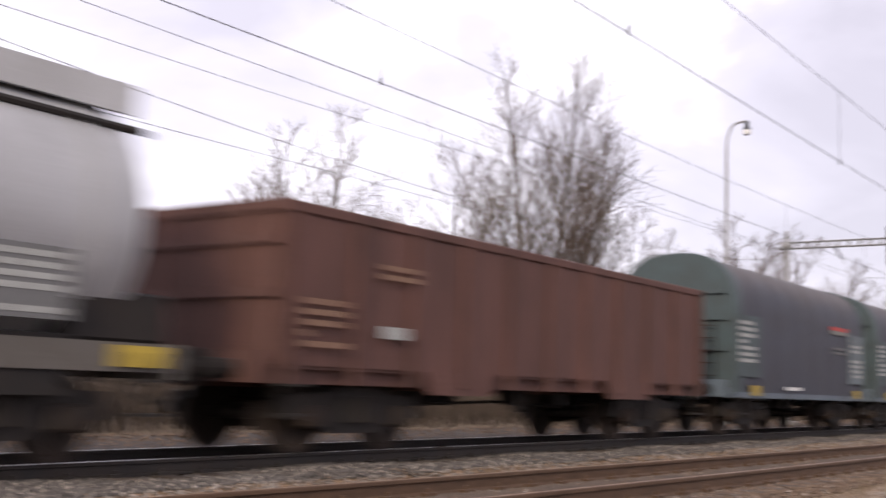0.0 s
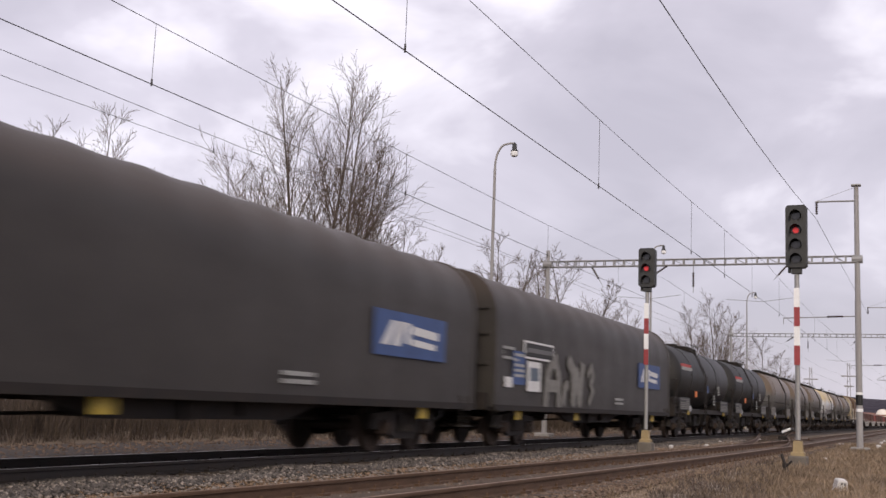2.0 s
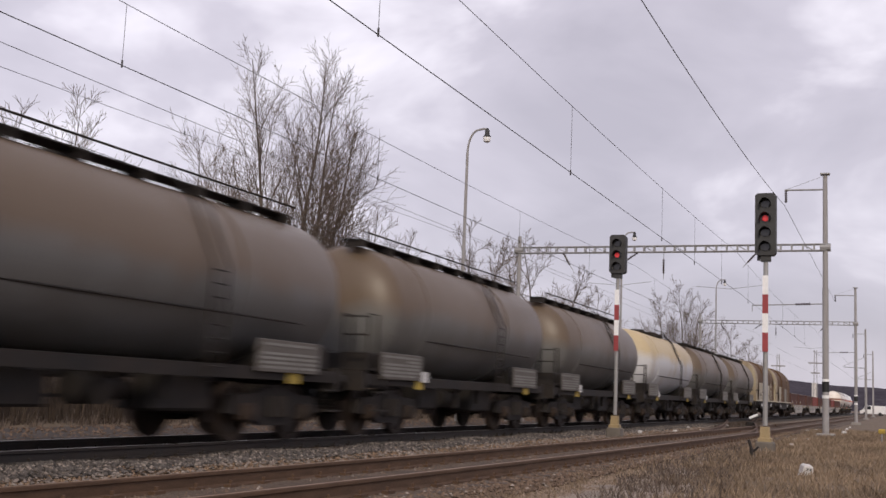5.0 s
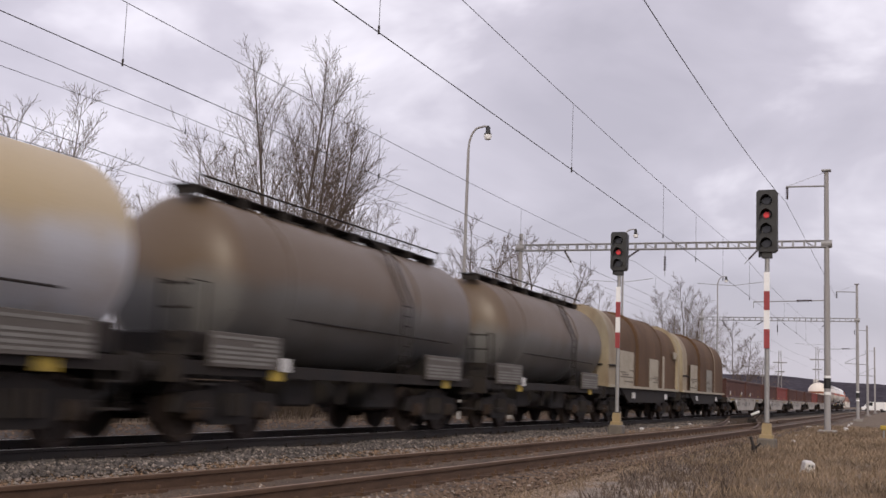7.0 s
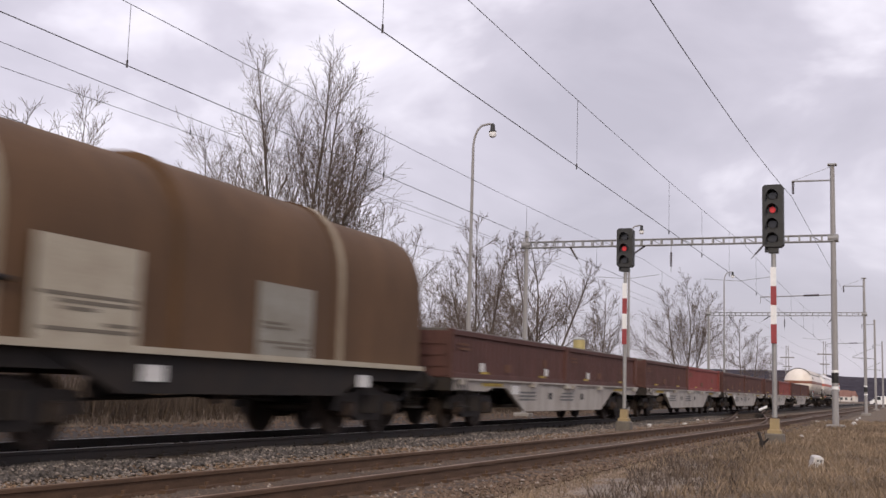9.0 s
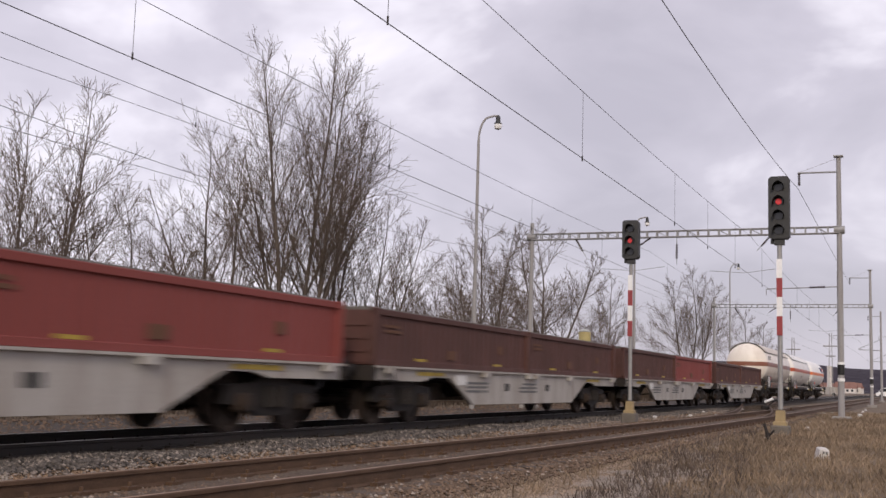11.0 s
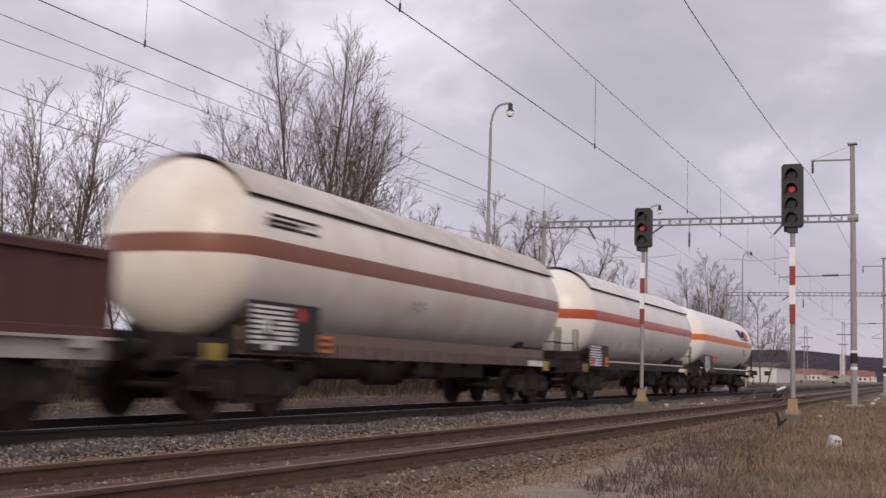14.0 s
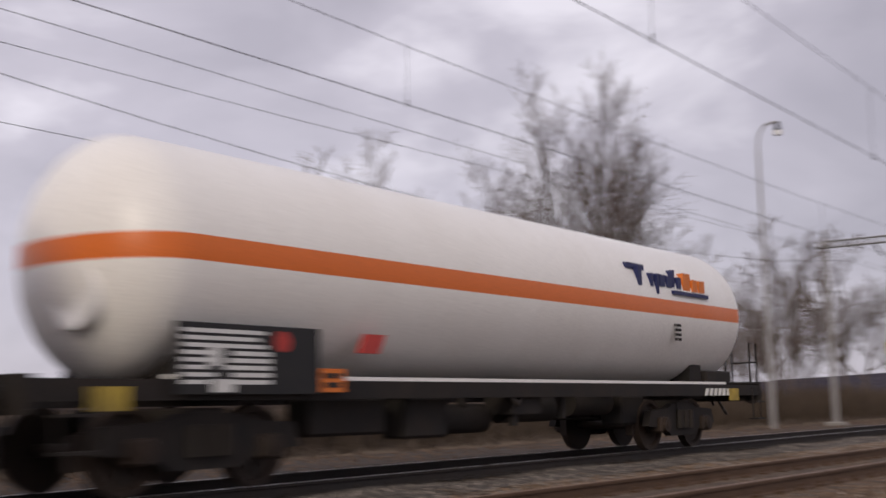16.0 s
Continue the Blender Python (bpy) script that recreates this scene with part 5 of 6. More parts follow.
# ---- masts, gantries and wires ----
def insulator(parent, p, length=0.45, axis=(0, 0, -1)):
    bm = B()
    a = Vector(axis).normalized()
    p = Vector(p)
    n = 6
    for i in range(n):
        q = p + a * length * (i + 0.5) / n
        tube(bm, q - a * 0.012, q + a * 0.012, 0.07, 0.05, 10)
    tube(bm, p, p + a * length, 0.028, n=8)
    part("insulator", bm, M_CERAMIC, parent, "brown ceramic insulator")


def tube_mast(parent, x, y, z0, z1, r=0.14):
    bm = B()
    tube(bm, (x, y, z0), (x, y, z1 * 0.55), r, r * 0.92, 14)
    tube(bm, (x, y, z1 * 0.55), (x, y, z1), r * 0.85, r * 0.7, 14)
    part("post", bm, M_MAST, parent, "weathered grey steel post", True)
    bm = B()
    box(bm, x - 0.35, x + 0.35, y - 0.35, y + 0.35, -0.5, -0.05, 0.04)
    part("footing", bm, M_CONCRETE, parent)


def lattice_beam(parent, x, y0, y1, zb, height=0.25, depth=0.24, r=0.027):
    for dx in (-depth / 2, depth / 2):
        for dz in (0, height):
            bm = B()
            tube(bm, (x + dx, y0, zb + dz), (x + dx, y1, zb + dz), r, n=6)
            part("chord", bm, M_GALV, parent)
    n = int(abs(y1 - y0) / 0.42)
    bm = B()
    for i in range(n):
        a, b = y0 + (y1 - y0) * i / n, y0 + (y1 - y0) * (i + 1) / n
        for dx in (-depth / 2, depth / 2):
            box(bm, x + dx - 0.012, x + dx + 0.012, a - 0.025, a + 0.025, zb, zb + height)
            if i % 3 == 1:
                tube(bm, (x + dx, a, zb), (x + dx, b, zb + height), 0.012, n=5)
        tube(bm, (x - depth / 2, a, zb + height), (x + depth / 2, b, zb + height), 0.012, n=5)
    part("lacing", bm, M_GALV, parent)


def gantry(x, y0, y1, zb, ztop, near):
    g = thing("catenary_gantry", "grey steel portal gantry with lattice beam over two tracks", "catenary gantry", "catenary supports")
    tube_mast(g, x, y0, -0.3, ztop, 0.125)
    tube_mast(g, x, y1, -0.3, zb + 0.75, 0.12)
    lattice_beam(g, x, y0, y1, zb)
    for y in (y0, y1):
        bm = B()
        tube(bm, (x, y - 0.2, zb + 0.125), (x, y + 0.2, zb + 0.125), 0.165, n=12)
        part("clamp", bm, M_GALV, g)
    bm = B()
    pipe(bm, [(x, y0, ztop - 0.62), (x, y0 + 1.55, ztop - 0.6)], 0.035, 8)
    pipe(bm, [(x, y0, ztop - 0.05), (x, y0 + 1.5, ztop - 0.58)], 0.008, 5)
    part("feeder_arm", bm, M_GALV, g)
    insulator(g, (x, y0 + 1.5, ztop - 0.62), 0.5)
    bm = B()
    box(bm, x - 0.18, x + 0.18, y0 - 0.18, y0 + 0.18, ztop - 0.02, ztop + 0.03)
    part("cap", bm, M_GALV, g)
    bm = B()
    tube(bm, (x, y0, 1.55), (x, y0, 1.95), 0.135, n=14)
    part("black_band", bm, M_BLACK, g)
    for za, zb2 in ((1.95, 2.05), (1.3, 1.42)):
        bm = B()
        tube(bm, (x, y0, za), (x, y0, zb2), 0.136, n=14)
        part("white_band", bm, M_WHITEPAINT, g)
    # strain insulators of the cross wires, a hanger in the middle and a registration arm for each track
    for y, dy in ((13.35, -0.3), (10.1, 0.75), (5.2, 0.45)):
        insulator(g, (x, y, zb - 0.02), 0.6, (0, dy, -0.5))
        bm = B()
        e = Vector((0, dy, -0.5)).normalized()
        p = Vector((x, y, zb - 0.02)) + e * 0.6
        pipe(bm, [p, p + e * 0.25], 0.014, 6)
        part("clevis", bm, M_GALV, g)
    insulator(g, (x, 9.0, zb - 0.3), 0.62)
    bm = B()
    pipe(bm, [(x, 9.0, zb), (x, 9.0, zb - 0.3)], 0.014, 6)
    pipe(bm, [(x, 9.0, zb - 0.9), (x, 9.0, zb - 1.15)], 0.012, 6)
    part("hanger_rod", bm, M_GALV, g)
    for yc, z in ((YC, 5.72), (YN + 0.3, 5.58)):
        bm = B()
        pipe(bm, [(x, yc + 1.6, z + 0.1), (x, yc + 0.2, z), (x, yc - 1.1, z + 0.16)], 0.011, 6)
        part("registration_arm", bm, M_GALV, g)
    # cross arm from the near post, with its insulator
    bm = B()
    pipe(bm, [(x, y0, zb - 2.12), (x, y0 + 2.8, zb - 2.2)], 0.022, 8)
    pipe(bm, [(x, y0 + 2.8, zb - 2.2), (x, y0 + 2.8, zb - 2.45)], 0.014, 6)
    part("cross_arm", bm, M_GALV, g)
    insulator(g, (x, y0 + 0.55, zb - 2.13), 0.6, (0, 1, -0.03))
    return g


gantry(46.0, 2.6, 15.35, 7.12, 10.2, True)
gantry(92.5, 3.0, 15.0, 7.47, 10.42, False)


def side_mast(x, y, ztop, label):
    g = thing("catenary_mast", label, "catenary mast", "catenary supports")
    tube_mast(g, x, y, -0.3, ztop, 0.15)
    bm = B()
    pipe(bm, [(x, y, ztop - 0.6), (x, y + 1.5, ztop - 0.6)], 0.035, 8)
    part("feeder_arm", bm, M_GALV, g)
    for za, zb, rr in ((6.0, 6.1, 0.04), (7.4, 6.2, 0.03)):
        bm = B()
        pipe(bm, [(x, y, za), (x, y + 2.6, zb)], rr, 8)
        part("bracket_arm", bm, M_GALV, g)
    insulator(g, (x, y + 0.4, 6.02), 0.5, (0, 1, 0.03))
    insulator(g, (x, y + 1.45, ztop - 0.62), 0.5)


side_mast(146, 3.6, 10.8, "far grey steel mast with bracket arms")
side_mast(200, 3.8, 10.8, "distant grey steel mast with bracket arms")


def lattice_mast(x, y, h, label):
    g = thing("lattice_mast", label, "catenary mast", "far lattice masts")
    w = 0.45
    for dx in (-w, w):
        for dy in (-w, w):
            bm = B()
            tube(bm, (x + dx, y + dy, -0.3), (x + dx * 0.5, y + dy * 0.5, h), 0.05, n=6)
            part("leg", bm, M_MAST, g)
    bm = B()
    n = 12
    for i in range(n):
        z0, z1 = h * i / n, h * (i + 1) / n
        k0, k1 = w * (1 - 0.5 * i / n), w * (1 - 0.5 * (i + 1) / n)
        s = 1 if i % 2 else -1
        tube(bm, (x - s * k0, y - k0, z0), (x + s * k1, y - k1, z1), 0.03, n=5)
        tube(bm, (x - k0, y - s * k0, z0), (x - k1, y + s * k1, z1), 0.03, n=5)
    part("bracing", bm, M_MAST, g)
    bm = B()
    box(bm, x - 0.06, x + 0.06, y - 1.5, y + 1.5, h * 0.78, h * 0.8)
    part("cross_arm", bm, M_MAST, g)
    bm = B()
    box(bm, x - 0.06, x + 0.06, y - 1.0, y + 1.0, h * 0.62, h * 0.64)
    part("cross_arm", bm, M_MAST, g)


lattice_mast(255, 24.3, 12.4, "distant lattice mast with cross arms")
lattice_mast(258, 16.7, 13.6, "distant tall lattice mast with cross arms")
lattice_mast(290, 31.5, 12, "distant lattice mast beside the far sidings")


def wire(name, pts, r, label, droppers=()):
    t = thing(name, label, "overhead wire", "overhead wires")
    bm = B()
    pipe(bm, pts, r, 5)
    part("conductor", bm, M_WIRE, t)
    for a, b in droppers:
        bm = B()
        tube(bm, a, b, 0.0045, n=5)
        tube(bm, (b[0] - 0.001, b[1], b[2] - 0.05), (b[0], b[1], b[2] + 0.06), 0.016, n=6)
        part("dropper", bm, M_WIRE, t)


def catenary(y, zc, zlow, spans, xs, label, side=0.15):
    """Contact wire with its sagging messenger and droppers."""
    msg, con = [], []
    for a, b in spans:
        for i in range(13):
            u = i / 12
            x = a + (b - a) * u
            msg.append((x, y, zlow + (2 * u - 1) ** 2 * 0.35))
        con.append((a, y + side, zc))
        side = -side
    con.append((spans[-1][1], y + side, zc))

    def zm(x):
        for a, b in spans:
            if a <= x <= b:
                return zlow + (2 * (x - a) / (b - a) - 1) ** 2 * 0.35
        return zlow
    wire("contact_wire", con, 0.0078, label + " contact wire", [((x, y, zm(x)), (x, y, zc)) for x in xs])
    wire("messenger_wire", msg, 0.0062, label + " messenger wire")


catenary(6.05, 5.40, 6.77, [(-8, 46), (46, 92.5), (92.5, 146), (146, 200)], (4.0, 12.2, 21.2, 30.6, 36.0, 42.0, 50, 58, 66, 74, 82), "tarnished copper siding")
catenary(10.6, 5.54, 6.43, [(-6, 48), (48, 92.5), (92.5, 146), (146, 200)], (4.5, 12.9, 21.7, 31.7, 40, 52, 60, 70, 80), "tarnished copper running-line")
wire("feeder_wire", [(-10, 4.15, 8.55)] + [(x, 4.15, 7.97 + 1.0 * ((x - 16) / 30) ** 2) for x in range(2, 47, 4)] + [(92.5, 4.5, 9.3)], 0.010, "heavy feeder wire on mast arms")
wire("feeder_wire", [(-20, 15.3, 7.4), (0, 15.3, 7.12), (15, 15.3, 7.0), (30, 15.3, 6.95), (45, 15.35, 7.0), (92.5, 15.1, 7.0)], 0.0072, "upper feeder wire behind the train")
wire("feeder_wire", [(-20, 15.3, 6.62), (0, 15.3, 6.5), (15, 15.3, 6.54), (30, 15.3, 6.74), (45, 15.35, 6.95)], 0.0062, "lower feeder wire behind the train", [((21, 15.3, 6.95), (21, 15.3, 6.64))])
wire("far_contact_wire", [(x, 17, 5.95 + 1.6 * ((x - 27) / 27) ** 2) for x in range(-2, 45, 3)] + [(45, 17, 6.62), (54, 17, 7.5), (120, 17, 7.0)], 0.008, "far overhead wire behind the train")
wire("far_contact_wire", [(-20, 17, 5.72), (45, 17, 5.8), (120, 17, 6.05)], 0.007, "far lower overhead wire behind the train")


# ---- signals ----
def light_signal(x, y, z0, height, aspects, red, label):
    s = thing("light_signal", label, "railway signal", "light signals", at=pose(x, y, z0))
    bm = B()
    box(bm, -0.22, 0.22, -0.22, 0.22, -0.45, 0.02, 0.03)
    part("footing", bm, M_OLDCONCRETE, s)
    bm = B()
    loft(bm, [[(-k, -k, z), (k, -k, z), (k, k, z), (-k, k, z)] for k, z in ((0.16, 0.02), (0.16, 0.1), (0.115, 0.12), (0.105, 0.38))])
    part("pedestal", bm, M_OCHRE, s, "ochre painted pedestal")
    hh = 0.36 * aspects + 0.12
    hb = height - hh
    bm = B()
    tube(bm, (0, 0, 0.4), (0, 0, hb + 0.1), 0.06, n=12)
    part("post", bm, M_GALV, s)
    # the banded board faces the approach, in front of the post
    for i in range(4):
        bm = B()
        a = hb - 0.5 - 0.47 * (i + 1)
        box(bm, -0.1, -0.055, -0.068, 0.068, a, a + 0.47)
        part("white_band" if i % 2 == 0 else "red_band", bm, M_WHITEPAINT if i % 2 == 0 else M_REDPAINT, s)
    bm = B()
    out = [(-0.25, 0.06), (-0.25, hh - 0.06), (-0.19, hh), (0.19, hh), (0.25, hh - 0.06), (0.25, 0.06), (0.19, 0), (-0.19, 0)]
    a = [bm.verts.new((-0.16, u, hb + v)) for u, v in out]
    b = [bm.verts.new((0.14, u, hb + v)) for u, v in out]
    bm.faces.new(a)
    bm.faces.new(b[::-1])
    for i in range(8):
        bm.faces.new((a[i], b[i], b[(i + 1) % 8], a[(i + 1) % 8]))
    head = part("signal_head", bm, M_SIGNAL, s, "dark grey signal head with hooded lenses")
    for i in range(aspects):
        zc = hb + hh - 0.27 - 0.36 * i
        on = i == red
        bm = B()
        tube(bm, (-0.18, 0, zc), (-0.16, 0, zc), 0.105, n=20)
        part("lens", bm, M_LENSOFF, head)
        if on:
            bm = B()
            tube(bm, (-0.2, 0, zc - 0.01), (-0.178, 0, zc - 0.01), 0.055, 0.08, 18)
            part("lit_lens", bm, M_LENSRED, head, "lit red lens")
        bm = B()
        n = 14
        for rr in (0.125, 0.14):
            ring0 = [bm.verts.new((-0.16, rr * math.cos(q), zc + rr * math.sin(q))) for q in [math.pi * (-0.18 + 1.36 * k / n) for k in range(n + 1)]]
            ring1 = [bm.verts.new((-0.42 + 0.12 * abs(math.cos(q)), rr * math.cos(q), zc + rr * math.sin(q) - 0.02)) for q in [math.pi * (-0.18 + 1.36 * k / n) for k in range(n + 1)]]
            for k in range(n):
                bm.faces.new((ring0[k], ring0[k + 1], ring1[k + 1], ring1[k]))
        part("visor", bm, M_SIGNAL, head)
    bm = B()
    box(bm, -0.1, 0.1, -0.12, 0.12, hb - 0.14, hb)
    tube(bm, (-0.02, 0.17, hb - 0.12), (-0.02, 0.17, hb), 0.04, n=8)
    part("head_bracket", bm, M_SIGNAL, s)
    return s


light_signal(28.3, 3.0, 0.03, 6.14, 4, 1, "four-lens light signal showing red beside the siding")
light_signal(33.6, 7.98, 0.05, 5.93, 3, 1, "three-lens light signal showing red between the tracks")


# ---- lamps ----
def yard_lamp(x, y, h, label):
    s = thing("yard_lamp", label, "street lamp", "tall yard lamps", at=pose(x, y, -0.05, 0, 0, -80))
    bm = B()
    tube(bm, (0, 0, -0.3), (0, 0, h * 0.45), 0.11, 0.09, 12)
    tube(bm, (0, 0, h * 0.45), (0, 0, h - 1.0), 0.075, 0.055, 12)
    part("pole", bm, M_MAST, s, "slim weathered steel pole", True)
    pts = [(0, 0, h - 1.0)]
    for i in range(1, 9):
        a = math.pi * i / 8 * 0.5
        pts.append((0.45 * (1 - math.cos(a)), 0, h - 1.0 + 0.95 * math.sin(a)))
    pts += [(0.62, 0, h - 0.01), (0.78, 0, h - 0.03)]
    bm = B()
    pipe(bm, pts, 0.045, 8)
    part("arm", bm, M_MAST, s)
    bm = B()
    n = 18
    prof = [(0.03, 0.02), (0.09, -0.06), (0.1, -0.26), (0.165, -0.34), (0.15, -0.36)]
    rg = [[(0.78 + r * math.cos(2 * math.pi * i / n), r * math.sin(2 * math.pi * i / n), h + z) for i in range(n)] for r, z in prof]
    loft(bm, rg)
    part("lamp_housing", bm, M_SIGNAL, s, "dark bell-shaped lamp housing", True)
    bm = B()
    prof = [(0.15, -0.361), (0.165, -0.44), (0.13, -0.54), (0.04, -0.58)]
    rg = [[(0.78 + r * math.cos(2 * math.pi * i / n), r * math.sin(2 * math.pi * i / n), h + z) for i in range(n)] for r, z in prof]
    loft(bm, rg)
    part("lamp_glass", bm, M_WHITEPAINT, s, "milky glass bowl, unlit", True)


yard_lamp(40.9, 16.0, 11.6, "tall curved yard lamp, unlit, behind the tracks")
yard_lamp(70.0, 16.4, 11.75, "second tall curved yard lamp, unlit")
yard_lamp(105.0, 15.6, 12.5, "distant tall curved yard lamp, unlit")


# ---- bare trees ----
RIGHTWARD = Vector((0.51, -0.86, 0))     # along the tree row's width, as it faces the line


def tree(x, y, height, spread, seed, label, stems=((0.0, 1.0),), kids=15, crook=1.0, rise=1.0):
    """Tapered stems and limbs that curve upwards and fork into many fine twigs. stems: (lean, share of the height)."""
    rng = random.Random(seed)
    segs = []
    stem = [0]
    thin = 0.0068 * min(1.5, max(1.0, x / 48))

    def grow(p, d, length, r, level):
        n = (11, 7, 5, 3)[level]
        pts, rad = [p], [r]
        wob = (0.035, 0.06, 0.08, 0.08)[level] * crook
        up = (0.015, 0.05, 0.05, 0.07)[level] * rise
        for i in range(n):
            d = (d + Vector((rng.gauss(0, wob), rng.gauss(0, wob), rng.gauss(0, wob * 0.5) + up))).normalized()
            p = p + d * (length / n)
            pts.append(p)
            rad.append(max(thin, r * (1 - 0.88 * (i + 1) / n)))
            segs.append((pts[-2], pts[-1], rad[-2], rad[-1], level, stem[0]))
        if level == 3:
            return
        m = kids if level == 0 else int((3 + 2.2 * length, 3 + 2.9 * length)[level - 1])
        first = (0.2, 0.16, 0.12)[level]
        for k in range(m):
            u = min(0.985, first + (1 - first) * (k + rng.random()) / m)
            j = min(n - 1, int(u * n))
            f = u * n - j
            q = pts[j].lerp(pts[j + 1], f)
            rr = rad[j] + (rad[j + 1] - rad[j]) * f
            axis = (pts[j + 1] - pts[j]).normalized()
            a = 2.4 * k + rng.uniform(-0.7, 0.7)
            side = axis.cross(Vector((math.cos(a), math.sin(a), 0.2))).normalized()
            ang = radians(rng.uniform(*((20, 37), (22, 42), (22, 42))[level]) * (spread if level == 0 else 1.0))
            nd = (axis * math.cos(ang) + side * math.sin(ang)).normalized()
            if level == 0:
                ln = length * (0.07 + 0.52 * (1 - u)) * rng.uniform(0.78, 1.08)
            else:
                ln = length * rng.uniform(*((0.26, 0.44), (0.32, 0.56))[level - 1]) * (1.2 - 0.6 * u) + 0.12
            grow(q, nd, ln, max(thin * 1.3, rr * 0.55), level + 1)
    for k, (lean, share) in enumerate(stems):
        many = len(stems) > 1
        stem[0] = k
        base = RIGHTWARD * (lean * 1.6) + Vector((rng.uniform(-0.25, 0.25), rng.uniform(-0.25, 0.25), 0)) * many + Vector((0, 0, -0.4))
        d = (RIGHTWARD * lean + Vector((rng.uniform(-0.015, 0.015), rng.uniform(-0.015, 0.015), 1.0))).normalized()
        grow(base, d, height * share, height * (0.0078 if many else 0.009) * crook ** 0.5, 0)

    def build(which, sides, name, material, parent):
        if not which:
            return
        a = np.array([tuple(s[0]) for s in which])
        b = np.array([tuple(s[1]) for s in which])
        r0 = np.array([s[2] for s in which])[:, None]
        r1 = np.array([s[3] for s in which])[:, None]
        d = b - a
        d /= np.linalg.norm(d, axis=1)[:, None] + 1e-9
        ref = np.where(np.abs(d[:, 2:3]) < 0.9, np.array([[0, 0, 1.0]]), np.array([[1.0, 0, 0]]))
        u = np.cross(d, ref)
        u /= np.linalg.norm(u, axis=1)[:, None]
        w = np.cross(d, u)
        v = np.empty((len(which), sides * 2, 3))
        for k in range(sides):
            c, s = math.cos(2 * math.pi * k / sides), math.sin(2 * math.pi * k / sides)
            v[:, k] = a + (u * c + w * s) * r0
            v[:, sides + k] = b + (u * c + w * s) * r1
        q = np.array([[k, (k + 1) % sides, sides + (k + 1) % sides, sides + k] for k in range(sides)])
        f = (q[None] + (2 * sides) * np.arange(len(which))[:, None, None]).reshape(-1, 4)
        ob = mesh_part(name, v.reshape(-1, 3).tolist(), f.tolist(), material, parent, smooth=True)
        if name != "trunk":
            tagged(ob, kind="stuff")
    t = thing("bare_tree", label, "tree", "bare trees behind the tracks", at=pose(x, y, -0.1))
    for k in range(len(stems)):
        build([s for s in segs if s[4] == 0 and s[5] == k], 8, "trunk", M_BARK, t)
    build([s for s in segs if 0 < s[4] < 2], 5, "branchwork", M_BARK, t)
    build([s for s in segs if s[4] >= 2], 3, "crown", M_TWIG, t)
    return t


tree(42.35, 25.0, 16.6, 1.0, 1, "tall bare poplar-like tree with upright twigs", ((-0.075, 0.96), (0.015, 1.0), (0.16, 0.94), (-0.19, 0.7), (0.1, 0.8)), 17)
tree(46.2, 26.0, 12.2, 1.0, 2, "tall bare tree leaning beside the tallest one", ((0.02, 0.92), (0.14, 1.0), (0.24, 0.86)), 11)
tree(38.2, 26.0, 10.9, 1.6, 3, "spreading bare tree with crooked limbs", ((-0.13, 1.0), (0.08, 0.95), (-0.32, 0.8)), 15, 1.5)
tree(50.0, 25.0, 10.4, 1.1, 4, "smaller bare tree at the edge of the clump", ((0.0, 1.0), (0.1, 0.9), (-0.1, 0.8)), 16)
tree(29.0, 26.4, 10.9, 1.4, 5, "slender bare tree standing apart", ((0.0, 1.0), (0.05, 0.7)), 22)
tree(25.0, 24.5, 9.2, 1.4, 6, "slender bare tree at the row's end", ((0.0, 1.0), (-0.12, 0.85)), 19)
tree(34.4, 28.0, 8.4, 1.8, 7, "low spreading bare tree", ((-0.2, 0.95), (0.12, 1.0), (0.3, 0.8)), 15, 1.4)
tree(58.0, 26.0, 7.6, 1.5, 8, "low bare bushy tree", ((-0.15, 1.0), (0.12, 0.95), (0.0, 0.9)), 16)
tree(65.7, 25.0, 12.0, 1.5, 9, "bare tree with broad crown and crooked dark limbs", ((-0.08, 1.0), (0.1, 0.94), (-0.22, 0.75)), 16, 1.6)
tree(77.5, 25.0, 13.2, 1.7, 10, "bare tree with broad crown and crooked limbs", ((-0.12, 0.95), (0.02, 1.0), (0.26, 0.85)), 16, 1.8, 0.8)
tree(96.0, 25.0, 10.8, 1.5, 11, "smaller bare tree in the row", ((0.0, 1.0), (0.1, 0.8)), 16, 1.3)
tree(128.0, 23.5, 15.0, 1.6, 12, "broad bare tree beyond the second gantry", ((-0.2, 0.92), (0.0, 1.0), (0.2, 0.9)), 17, 1.2)
tree(140.0, 18.5, 11.0, 1.9, 13, "bare tree beside the relay hut", ((0.0, 1.0), (0.2, 0.85)), 16, 1.6)
tree(72.0, 30.0, 8.4, 1.6, 14, "low bare scrub behind the row", ((-0.2, 1.0), (0.2, 0.9), (0.0, 0.9)), 15)
tree(44.0, 33.0, 8.4, 1.6, 15, "low bare scrub behind the clump", ((-0.2, 1.0), (0.2, 0.9), (0.0, 0.9)), 15)
tree(88.0, 32.0, 9.4, 1.6, 16, "low bare scrub beyond the lamps", ((-0.2, 1.0), (0.2, 0.9), (0.0, 0.9)), 15)


